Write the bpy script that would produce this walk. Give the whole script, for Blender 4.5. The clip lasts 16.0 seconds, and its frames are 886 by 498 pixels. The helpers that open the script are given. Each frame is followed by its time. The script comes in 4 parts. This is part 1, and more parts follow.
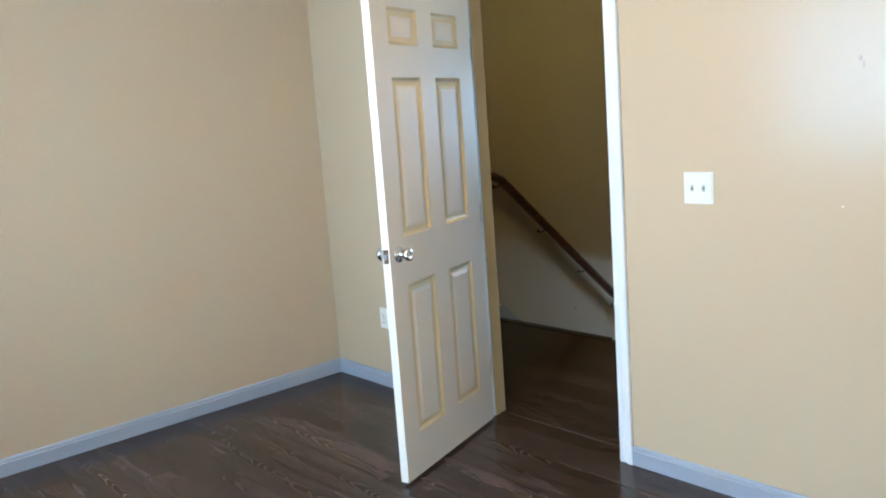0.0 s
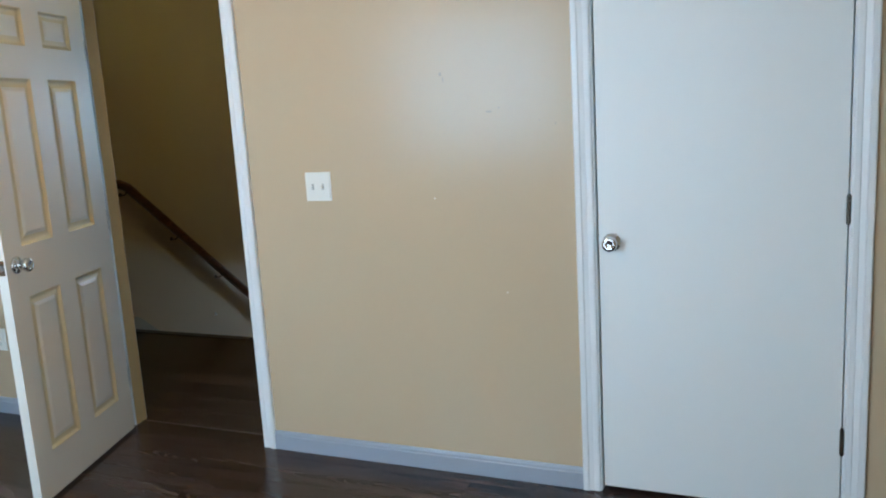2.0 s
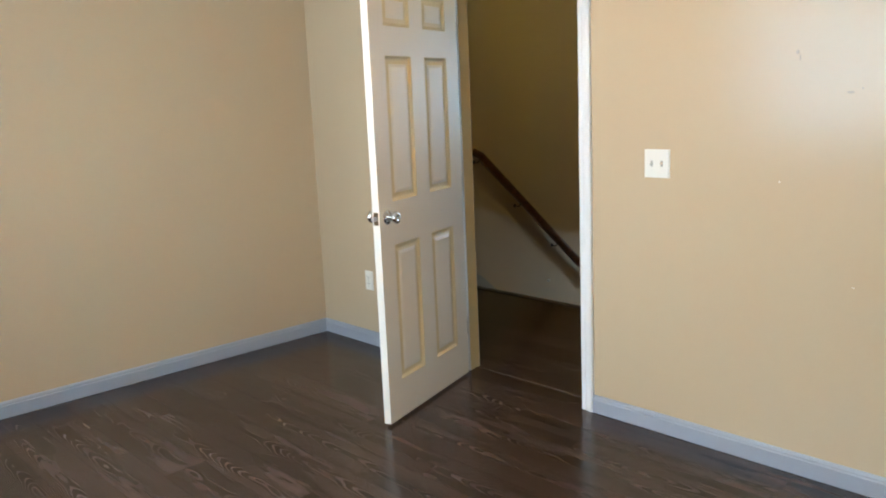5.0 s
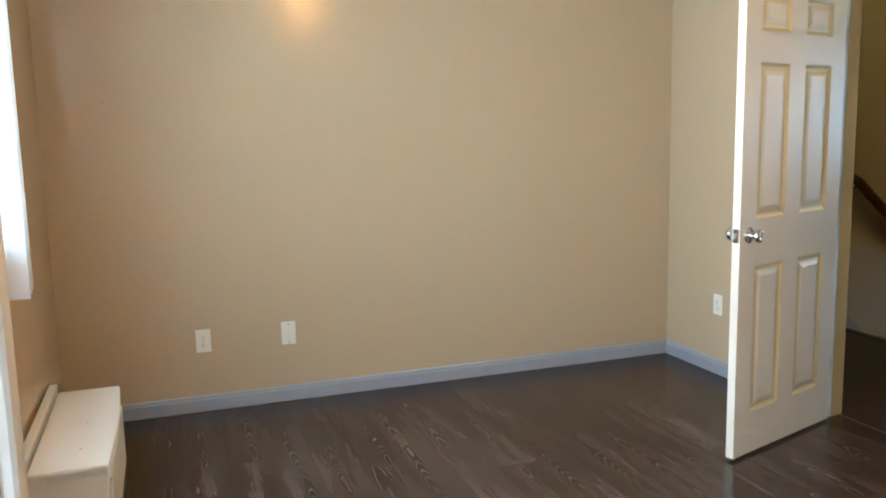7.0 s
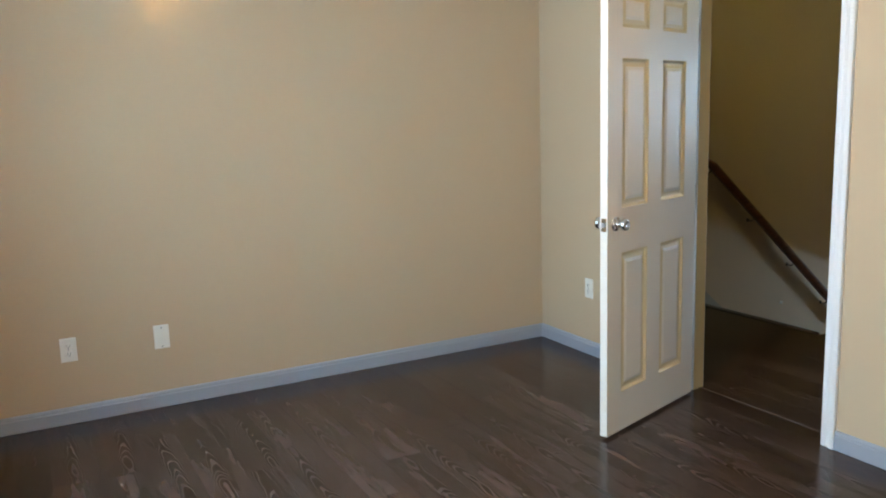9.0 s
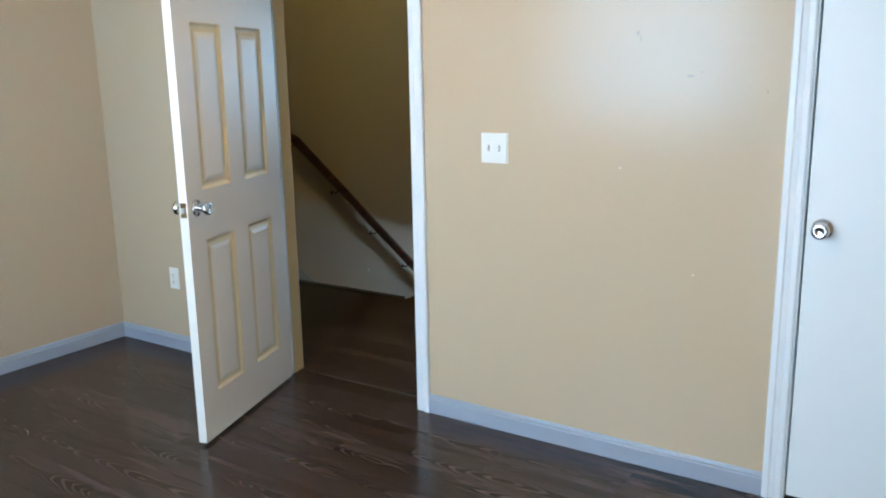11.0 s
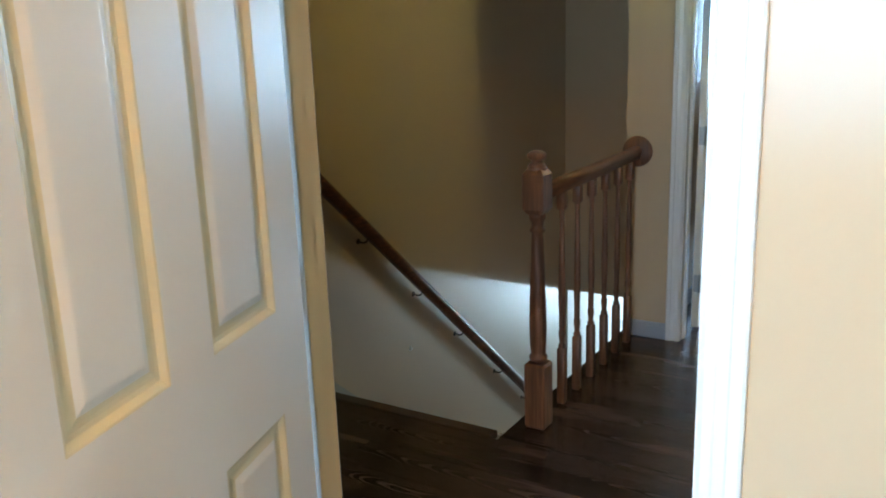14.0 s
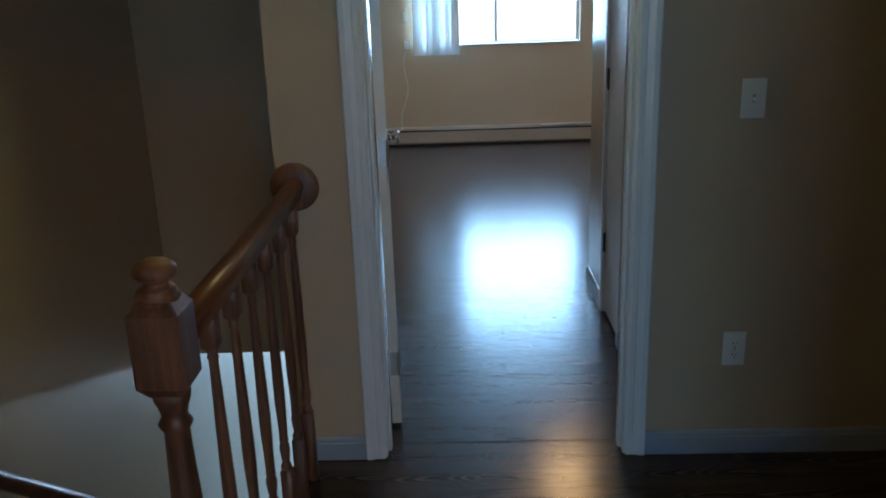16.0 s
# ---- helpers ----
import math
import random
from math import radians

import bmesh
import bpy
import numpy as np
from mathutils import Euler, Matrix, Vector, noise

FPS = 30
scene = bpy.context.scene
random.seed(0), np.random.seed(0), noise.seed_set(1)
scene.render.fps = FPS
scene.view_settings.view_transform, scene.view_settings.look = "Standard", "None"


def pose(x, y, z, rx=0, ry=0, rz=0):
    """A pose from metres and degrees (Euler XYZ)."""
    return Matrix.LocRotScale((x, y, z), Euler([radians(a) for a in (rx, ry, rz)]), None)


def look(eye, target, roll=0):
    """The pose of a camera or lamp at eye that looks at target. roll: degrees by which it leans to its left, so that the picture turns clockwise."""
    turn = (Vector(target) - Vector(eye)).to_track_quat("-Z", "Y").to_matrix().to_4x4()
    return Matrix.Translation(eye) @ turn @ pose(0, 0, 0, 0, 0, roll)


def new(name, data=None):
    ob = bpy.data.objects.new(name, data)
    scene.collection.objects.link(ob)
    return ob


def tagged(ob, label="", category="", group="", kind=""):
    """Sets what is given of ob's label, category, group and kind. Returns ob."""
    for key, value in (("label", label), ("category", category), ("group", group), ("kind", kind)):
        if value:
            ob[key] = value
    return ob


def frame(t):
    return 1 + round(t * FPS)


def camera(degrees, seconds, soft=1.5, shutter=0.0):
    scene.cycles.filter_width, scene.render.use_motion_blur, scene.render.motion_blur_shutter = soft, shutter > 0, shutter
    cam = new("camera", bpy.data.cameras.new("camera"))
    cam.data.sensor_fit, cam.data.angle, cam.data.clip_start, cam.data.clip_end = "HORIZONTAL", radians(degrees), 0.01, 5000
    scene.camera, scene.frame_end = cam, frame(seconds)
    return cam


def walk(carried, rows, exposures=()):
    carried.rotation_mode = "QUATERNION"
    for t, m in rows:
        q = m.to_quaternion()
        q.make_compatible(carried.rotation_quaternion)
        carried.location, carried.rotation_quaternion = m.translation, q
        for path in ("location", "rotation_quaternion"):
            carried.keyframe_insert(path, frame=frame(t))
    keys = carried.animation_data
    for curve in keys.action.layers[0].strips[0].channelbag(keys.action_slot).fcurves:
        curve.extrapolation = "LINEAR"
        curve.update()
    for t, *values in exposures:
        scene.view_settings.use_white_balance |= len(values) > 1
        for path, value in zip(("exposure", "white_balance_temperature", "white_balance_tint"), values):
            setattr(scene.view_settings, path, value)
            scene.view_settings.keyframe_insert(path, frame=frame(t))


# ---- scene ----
cam = camera(57.5, 16.0, 2.0)
PATH = [
    (0, (0.279, 0.228, 1.478), (1.582, 1.713, 1.161), -4.2),
    (0.5, (0.277, 0.118, 1.471), (1.656, 1.531, 1.148), -4.3),
    (1, (0.239, 0.048, 1.45), (1.825, 1.22, 1.115), -3.2),
    (1.5, (0.182, 0.046, 1.445), (1.916, 0.98, 1.098), -3.1),
    (2, (0.122, 0.074, 1.462), (1.93, 0.851, 1.109), -3.4),
    (2.5, (0.078, 0.069, 1.452), (1.944, 0.681, 1.071), -3.4),
    (3, (0.063, 0.001, 1.432), (1.936, 0.579, 1.032), -3.7),
    (3.5, (0.071, -0.068, 1.435), (1.926, 0.558, 1.026), -2.5),
    (4, (0.067, -0.076, 1.446), (1.774, 0.883, 1.041), -3.0),
    (4.5, (0.051, -0.044, 1.462), (1.562, 1.205, 1.065), -2.7),
    (5, (0.022, -0.009, 1.467), (1.359, 1.432, 1.098), -2.5),
    (5.2, (0.021, -0.010, 1.465), (1.299, 1.489, 1.108), -2.5),
    (7.3, (-0.032, 0.081, 1.397), (0.55, 1.972, 1.103), -1.2),
    (7.5, (-0.072, 0.095, 1.426), (0.484, 1.991, 1.119), -1.3),
    (8, (-0.06, 0.08, 1.439), (0.484, 1.979, 1.128), -1.5),
    (8.5, (-0.058, 0.072, 1.453), (0.604, 1.931, 1.133), -1.8),
    (9, (-0.009, 0.054, 1.446), (0.911, 1.799, 1.116), -1.8),
    (9.5, (0.038, 0.045, 1.454), (1.244, 1.602, 1.103), -1.9),
    (10, (0.074, 0.034, 1.458), (1.517, 1.369, 1.089), -2.0),
    (10.2, (0.094, 0.060, 1.452), (1.645, 1.270, 1.065), -1.7),
    (12.3, (0.644, 0.892, 1.435), (2.305, 1.92, 1.004), -0.8),
    (12.5, (0.768, 1.03, 1.469), (2.417, 2.069, 1.022), -1.2),
    (13, (1.102, 1.332, 1.455), (2.761, 2.352, 1.0), -1.5),
    (13.5, (1.464, 1.608, 1.449), (3.111, 2.648, 0.995), -1.7),
    (14, (1.808, 1.931, 1.455), (3.456, 2.965, 0.99), -2.0),
    (14.5, (2.192, 2.183, 1.495), (3.852, 3.176, 0.988), -3.5),
    (14.8, (2.445, 2.367, 1.459), (4.203, 3.17, 0.944), -2.5),
    (15, (2.55, 2.41, 1.468), (4.367, 3.055, 0.937), -2.7),
    (15.5, (2.878, 2.588, 1.481), (4.776, 2.87, 0.92), -2.4),
    (16, (3.273, 2.696, 1.487), (5.187, 2.756, 0.909), -2.0),
]
EXPOSURE = [  # seconds, stops, kelvin, tint
    (0.0, -0.68, 5950, 10), (0.5, -0.82, 5800, 9), (1.5, -1.25, 5950, 9), (3.5, -1.42, 6300, 9), (5.2, -0.90, 7050, 14), (7.5, -0.85, 6950, 14), (8.0, -1.18, 6800, 14), (9.0, -1.02, 6550, 12), (9.5, -0.85, 6100, 9),
    (10.0, -0.85, 5700, 9), (12.5, -1.12, 6150, 10), (13.5, -0.88, 6150, 10), (14.0, -0.48, 6150, 10), (14.5, -0.06, 6150, 10), (15.0, -0.08, 5850, 10), (15.5, -1.2, 5750, 10), (16.0, -1.5, 5550, 12),
]
walk(cam, [(t, look(eye, target, roll)) for t, eye, target, roll in PATH], EXPOSURE)

# ---------------------------------------------------------------- plan (metres)
XE0, XE1 = 2.926, 3.046        # wall between bedroom and landing
YN = 4.268                     # bedroom north wall
YS = -0.605                    # bedroom south wall
XW = -0.53                     # bedroom west wall (alcove)
XWN = -0.28                    # nearer part of the west wall
YJ = 1.50                      # where the west wall steps back
CEIL = 2.44
XH = 5.725                     # wall between landing and second bedroom
XH1 = 5.845
YST = 4.355                    # wall beside the stairs
YFE = 3.305                    # landing floor edge at the balustrade
XNOSE = 4.40                   # top stair nosing
XB = 7.45                      # bulkhead over the stairs
XF = 12.25                     # window wall of the second bedroom
PY0, PY1, PX = 2.03, 3.125, 7.53  # entry passage of the second bedroom
LOW = -2.60                    # lower floor
XL = 13.0                      # end wall of the lower hall

# ---------------------------------------------------------------- world and lights
world = bpy.data.worlds.new("sky")
scene.world = world
world.use_nodes = True
wn = world.node_tree
sky = wn.nodes.new("ShaderNodeTexSky")
sky.sky_type, sky.sun_disc = "NISHITA", False
sky.sun_elevation, sky.sun_rotation = radians(48), radians(-100)
wn.links.new(sky.outputs[0], wn.nodes["Background"].inputs[0])
wn.nodes["Background"].inputs[1].default_value = 0.15


def area(name, at, target, w, h, watts, colour, spread=180):
    d = bpy.data.lights.new(name, "AREA")
    d.shape, d.size, d.size_y, d.energy, d.color = "RECTANGLE", w, h, watts, colour
    d.spread = radians(spread)
    o = new(name, d)
    o.matrix_world = look(at, target)
    return o


COOL = (0.41, 0.72, 1.0)
area("daylight_alcove", (XW - 0.13, 2.45, 1.62), (3, 2.45, 1.00), 1.54, 1.13, 168, COOL)
area("daylight_near", (XWN - 0.092, 0.96, 1.06), (3, 0.96, 1.06), 0.81, 1.90, 38, (0.66, 0.86, 1.0))
area("daylight_far", (XF + 0.05, 2.31, 1.62), (0, 2.31, 1.62), 1.72, 1.12, 330, COOL)
area("daylight_lower", (XL + 0.03, 2.45, -2.14), (5.5, 4.1, -0.4), 0.86, 0.20, 255, (0.62, 0.86, 1.0))

# ---------------------------------------------------------------- materials


def material(name, colour, rough=0.5, metal=0.0):
    m = bpy.data.materials.new(name)
    m.use_nodes = True
    b = m.node_tree.nodes["Principled BSDF"]
    b.inputs["Base Color"].default_value = (*colour, 1)
    b.inputs["Roughness"].default_value = rough
    b.inputs["Metallic"].default_value = metal
    return m, m.node_tree.nodes, m.node_tree.links, b


def noise_tex(n, l, vec, scale, detail=3.0, rough=0.55):
    t = n.new("ShaderNodeTexNoise")
    t.inputs["Scale"].default_value = scale
    t.inputs["Detail"].default_value = detail
    t.inputs["Roughness"].default_value = rough
    if vec is not None:
        l.new(vec, t.inputs["Vector"])
    return t


def ramp(n, l, fac, stops):
    r = n.new("ShaderNodeValToRGB")
    while len(r.color_ramp.elements) < len(stops):
        r.color_ramp.elements.new(0.5)
    for e, (p, c) in zip(r.color_ramp.elements, stops):
        e.position, e.color = p, (*c, 1)
    l.new(fac, r.inputs[0])
    return r


def bump(n, l, b, height, strength, distance):
    k = n.new("ShaderNodeBump")
    k.inputs["Strength"].default_value, k.inputs["Distance"].default_value = strength, distance
    l.new(height, k.inputs["Height"])
    l.new(k.outputs[0], b.inputs["Normal"])
    return k


def painted(name, colour, rough, grain=260.0, relief=0.0006, spread=0.06, sheen=0.5):
    """Rolled or brushed paint: a fine skin, faint patches and scuffs."""
    m, n, l, b = material(name, colour, rough)
    geo = n.new("ShaderNodeNewGeometry")
    big = noise_tex(n, l, geo.outputs["Position"], 0.9, 1, 0.3)
    mid = noise_tex(n, l, geo.outputs["Position"], 6.0, 2, 0.45)
    lo, hi = [tuple(c * k for c in colour) for k in (1 - spread * 0.6, 1 + spread * 0.5)]
    mix = n.new("ShaderNodeMix")
    mix.data_type, mix.clamp_factor = "RGBA", False
    mix.inputs[6].default_value, mix.inputs[7].default_value = (*lo, 1), (*hi, 1)
    l.new(big.outputs[0], mix.inputs[0])
    l.new(mix.outputs[2], b.inputs["Base Color"])
    rr = n.new("ShaderNodeMapRange")
    rr.inputs["To Min"].default_value, rr.inputs["To Max"].default_value = rough - 0.02, rough + 0.04
    l.new(mid.outputs[0], rr.inputs["Value"])
    l.new(rr.outputs[0], b.inputs["Roughness"])
    b.inputs["Specular IOR Level"].default_value = sheen
    fine = noise_tex(n, l, geo.outputs["Position"], grain, 2)
    bump(n, l, b, fine.outputs[0], 0.35, relief)
    return m


WALL = painted("tan_wall_paint", (0.545, 0.413, 0.270), 0.19, 170, 0.00025, 0.05, 0.25)
STAIRWALL = painted("tan_stairwell_paint", (0.54, 0.415, 0.275), 0.36, 170, 0.0004, 0.05, 0.30)
SKIRT = painted("grey_tan_skirt_paint", (0.36, 0.33, 0.27), 0.40, 120, 0.0003, 0.06)
LOWWALL = painted("off_white_wall_paint", (0.78, 0.76, 0.70), 0.5)
WHITE = painted("white_door_paint", (0.79, 0.74, 0.655), 0.34, 90, 0.0003, 0.035)
SLAB = painted("flat_white_door_paint", (0.80, 0.80, 0.77), 0.42, 140, 0.0004, 0.03)
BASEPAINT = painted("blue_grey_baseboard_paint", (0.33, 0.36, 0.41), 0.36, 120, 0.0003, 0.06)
# cream for the hinge-side jamb, with warm lamplight put into its colour
CREAM = painted("lamp_tinted_cream_paint", (0.64, 0.51, 0.28), 0.34, 90, 0.0003, 0.05)
# the ceiling lamp's warm tint on the panel mouldings is part of this colour
GROOVE = painted("lamp_tinted_groove_paint", (0.72, 0.61, 0.38), 0.34, 90, 0.0003, 0.05)
TRIM = painted("white_trim_paint", (0.80, 0.80, 0.79), 0.33, 120, 0.0003, 0.04)
CEILING = painted("ceiling_paint", (0.80, 0.78, 0.73), 0.75, 120, 0.0015)
PLASTIC = painted("ivory_plastic", (0.80, 0.78, 0.71), 0.30, 60, 0.0001, 0.02)
VINYL = painted("white_vinyl", (0.82, 0.82, 0.80), 0.38, 60, 0.0001, 0.03)
HEATER = painted("heater_enamel", (0.42, 0.33, 0.25), 0.42, 100, 0.0002, 0.10)
BOXWOOD = painted("white_painted_wood", (0.86, 0.84, 0.79), 0.45, 60, 0.0006, 0.06)


def wood(name, dark, light, rough, stretch, coat=0.0, density=17.0, relief=0.0004, figure=0.06, fine=16.0):
    """Wood grain that runs along the object's local y (or z, by stretch), shifted from piece to piece."""
    m, n, l, b = material(name, light, rough)
    tc, info = n.new("ShaderNodeTexCoord"), n.new("ShaderNodeObjectInfo")
    comb = n.new("ShaderNodeCombineXYZ")
    for k, mul in enumerate((37.0, 53.0, 71.0)):
        q = n.new("ShaderNodeMath")
        q.operation = "MULTIPLY"
        l.new(info.outputs["Random"], q.inputs[0])
        q.inputs[1].default_value = mul
        l.new(q.outputs[0], comb.inputs[k])
    shift = n.new("ShaderNodeVectorMath")
    shift.operation = "ADD"
    l.new(tc.outputs["Object"], shift.inputs[0])
    l.new(comb.outputs[0], shift.inputs[1])
    mp = n.new("ShaderNodeMapping")
    mp.inputs["Scale"].default_value = stretch
    l.new(shift.outputs[0], mp.inputs["Vector"])
    rings = noise_tex(n, l, mp.outputs[0], 1.0, 2.0, 0.45)
    mul = n.new("ShaderNodeMath")
    mul.operation = "MULTIPLY"
    l.new(rings.outputs[0], mul.inputs[0])
    mul.inputs[1].default_value = density * 6.28
    sine = n.new("ShaderNodeMath")
    sine.operation = "SINE"
    l.new(mul.outputs[0], sine.inputs[0])
    mp2 = n.new("ShaderNodeMapping")
    mp2.inputs["Scale"].default_value = tuple(c * fine if c > 2 else c * 3.2 for c in stretch)
    l.new(shift.outputs[0], mp2.inputs["Vector"])
    streak = noise_tex(n, l, mp2.outputs[0], 1.0, 4.0, 0.65)
    mp3 = n.new("ShaderNodeMapping")
    mp3.inputs["Scale"].default_value = tuple(c * 0.9 for c in stretch)
    l.new(shift.outputs[0], mp3.inputs["Vector"])
    patch = noise_tex(n, l, mp3.outputs[0], 1.3, 3.0, 0.5)
    s1 = n.new("ShaderNodeMath")
    s1.operation = "MULTIPLY_ADD"
    l.new(sine.outputs[0], s1.inputs[0])
    s1.inputs[1].default_value = figure
    l.new(streak.outputs[0], s1.inputs[2])
    s2 = n.new("ShaderNodeMath")
    s2.operation = "MULTIPLY_ADD"
    l.new(patch.outputs[0], s2.inputs[0])
    s2.inputs[1].default_value = 0.62
    l.new(s1.outputs[0], s2.inputs[2])
    mid = tuple((a + c) / 2 * 0.9 for a, c in zip(dark, light))
    r = ramp(n, l, s2.outputs[0], [(0.50, dark), (0.80, mid), (1.12, light)])
    l.new(r.outputs[0], b.inputs["Base Color"])
    rr = n.new("ShaderNodeMapRange")
    rr.inputs["To Min"].default_value, rr.inputs["To Max"].default_value = rough - 0.04, rough + 0.06
    l.new(streak.outputs[0], rr.inputs["Value"])
    l.new(rr.outputs[0], b.inputs["Roughness"])
    b.inputs["Coat Weight"].default_value = coat
    b.inputs["Coat Roughness"].default_value = 0.12
    bump(n, l, b, s1.outputs[0], 0.3, relief)
    return m


def plank_finish(name):
    """Dark wood-look vinyl: soft bands along the plank and strips of cathedral grain, different on each plank."""
    m, n, l, b = material(name, (0.05, 0.03, 0.025), 0.19)
    tc, info = n.new("ShaderNodeTexCoord"), n.new("ShaderNodeObjectInfo")

    def calc(op, a, c, d=None):
        k = n.new("ShaderNodeMath")
        k.operation = op
        for at, v in enumerate((a, c, d)):
            if v is None:
                continue
            if isinstance(v, (int, float)):
                k.inputs[at].default_value = v
            else:
                l.new(v, k.inputs[at])
        return k.outputs[0]

    xyz = n.new("ShaderNodeSeparateXYZ")
    l.new(tc.outputs["Object"], xyz.inputs[0])
    comb = n.new("ShaderNodeCombineXYZ")
    rand = info.outputs["Random"]
    for at, mul in enumerate((37.0, 53.0, 71.0)):
        l.new(calc("MULTIPLY", rand, mul), comb.inputs[at])
    shift = n.new("ShaderNodeVectorMath")
    shift.operation = "ADD"
    l.new(tc.outputs["Object"], shift.inputs[0])
    l.new(comb.outputs[0], shift.inputs[1])

    def grain(sx, sy, detail, rough):
        mp = n.new("ShaderNodeMapping")
        mp.inputs["Scale"].default_value = (sx, sy, 1)
        l.new(shift.outputs[0], mp.inputs["Vector"])
        return noise_tex(n, l, mp.outputs[0], 1.0, detail, rough).outputs[0]

    bands = grain(9.0, 1.5, 3.0, 0.55)
    streak = grain(95.0, 7.0, 3.0, 0.6)
    wander = grain(6.0, 2.2, 2.0, 0.5)
    where = grain(7.5, 1.3, 1.0, 0.4)
    off = calc("MULTIPLY_ADD", rand, 0.09, -0.045)
    u = calc("ADD", xyz.outputs[0], off)
    arch = calc("MULTIPLY", calc("MULTIPLY", u, u), 1800.0)
    phase = calc("ADD", calc("MULTIPLY_ADD", xyz.outputs[1], 8.0, arch), calc("MULTIPLY", wander, 10.0))
    ring = calc("POWER", calc("MULTIPLY_ADD", calc("SINE", calc("MULTIPLY", phase, 6.283), 0.0), 0.5, 0.5), 1.5)
    mask = n.new("ShaderNodeMapRange")
    mask.interpolation_type = "SMOOTHSTEP"
    mask.inputs["From Min"].default_value, mask.inputs["From Max"].default_value = 0.37, 0.49
    l.new(where, mask.inputs["Value"])
    tone = calc("MULTIPLY_ADD", streak, 0.30, calc("MULTIPLY_ADD", bands, 0.75, calc("MULTIPLY_ADD", rand, 0.08, 0.02)))
    base = ramp(n, l, tone, [(0.42, (0.010, 0.0056, 0.0047)), (0.55, (0.027, 0.0165, 0.0145)), (0.66, (0.078, 0.052, 0.046))])
    figure = ramp(n, l, ring, [(0.10, (0.007, 0.0036, 0.0028)), (0.50, (0.024, 0.0136, 0.0112)), (0.92, (0.094, 0.062, 0.054))])
    dark = n.new("ShaderNodeMix")
    dark.data_type = "RGBA"
    l.new(figure.outputs[0], dark.inputs[7])
    l.new(base.outputs[0], dark.inputs[6])
    l.new(calc("MULTIPLY", mask.outputs[0], 0.66), dark.inputs[0])
    l.new(dark.outputs[2], b.inputs["Base Color"])
    rr = n.new("ShaderNodeMapRange")
    rr.inputs["To Min"].default_value, rr.inputs["To Max"].default_value = 0.185, 0.25
    l.new(streak, rr.inputs["Value"])
    l.new(rr.outputs[0], b.inputs["Roughness"])
    b.inputs["Specular IOR Level"].default_value = 0.36
    bump(n, l, b, streak, 0.25, 0.00005)
    return m


PLANK = plank_finish("dark_vinyl_plank")
OAK = wood("red_brown_stained_oak", (0.062, 0.026, 0.013), (0.215, 0.088, 0.040), 0.44, (14.0, 14.0, 1.6), 0.05, 6.0, 0.0003, 0.03, 6.0)
OAKX = wood("dark_stained_rail_oak", (0.050, 0.018, 0.009), (0.21, 0.074, 0.029), 0.36, (1.6, 14.0, 14.0), 0.05, 6.0, 0.0003, 0.03, 6.0)
NOSE = wood("dark_stair_nosing", (0.016, 0.009, 0.007), (0.055, 0.030, 0.022), 0.32, (14.0, 1.6, 14.0), 0.05, 6.0, 0.0002, 0.03, 6.0)
SUBFLOOR = painted("joint_shadow_black", (0.012, 0.010, 0.009), 0.8)


def metal(name, colour, rough):
    m, n, l, b = material(name, colour, rough, 1.0)
    geo = n.new("ShaderNodeNewGeometry")
    t = noise_tex(n, l, geo.outputs["Position"], 90, 3)
    rr = n.new("ShaderNodeMapRange")
    rr.inputs["To Min"].default_value, rr.inputs["To Max"].default_value = max(rough - 0.05, 0.03), rough + 0.08
    l.new(t.outputs[0], rr.inputs["Value"])
    l.new(rr.outputs[0], b.inputs["Roughness"])
    return m


CHROME = metal("polished_chrome", (0.72, 0.72, 0.73), 0.10)
STEEL = metal("satin_nickel", (0.42, 0.40, 0.37), 0.32)
AMBER = painted("dark_amber_plastic", (0.15, 0.070, 0.009), 0.45, 60, 0.0001, 0.1, 0.12)
BRONZE = metal("dark_bronze", (0.10, 0.075, 0.055), 0.45)
ALU = metal("mill_aluminium", (0.55, 0.56, 0.58), 0.38)
SLOT = painted("shaded_ivory", (0.42, 0.40, 0.35), 0.5)
JOINT = painted("worn_joint_strip", (0.085, 0.066, 0.055), 0.5)
DARK = painted("dark_slot", (0.02, 0.018, 0.016), 0.6)
MARK = painted("grey_scuff", (0.41, 0.325, 0.225), 0.6)
FILLER = painted("pale_filler", (0.72, 0.64, 0.50), 0.7)

GLASS, _n, _l, _b = material("window_glass", (1, 1, 1), 0.02)
_b.inputs["Transmission Weight"].default_value = 1.0
_b.inputs["IOR"].default_value = 1.45


def glowing(name, colour, strength):
    m, n, l, b = material(name, colour, 0.4)
    b.inputs["Emission Color"].default_value = (*colour, 1)
    b.inputs["Emission Strength"].default_value = strength
    return m


BULB = glowing("lit_frosted_glass", (1.0, 0.52, 0.11), 245.0)
BULB_FAR = glowing("lit_amber_glass", (1.0, 0.56, 0.19), 200.0)
BULB_HALL = glowing("lit_hall_glass", (1.0, 0.90, 0.32), 215.0)

# ---------------------------------------------------------------- mesh helpers


def obj(name, bm, mat, smooth=False):
    me = bpy.data.meshes.new(name)
    bmesh.ops.recalc_face_normals(bm, faces=bm.faces)
    bm.to_mesh(me)
    bm.free()
    if smooth:
        for p in me.polygons:
            p.use_smooth = True
    if mat:
        me.materials.append(mat)
    return new(name, me)


def part(name, bm, mat, parent, label="", smooth=False):
    o = obj(name, bm, mat, smooth)
    o.parent = parent
    o.matrix_parent_inverse = parent.matrix_world.inverted() if parent.parent is None else (parent.parent.matrix_world @ parent.matrix_local).inverted()
    if label:
        o["label"] = label
    return o


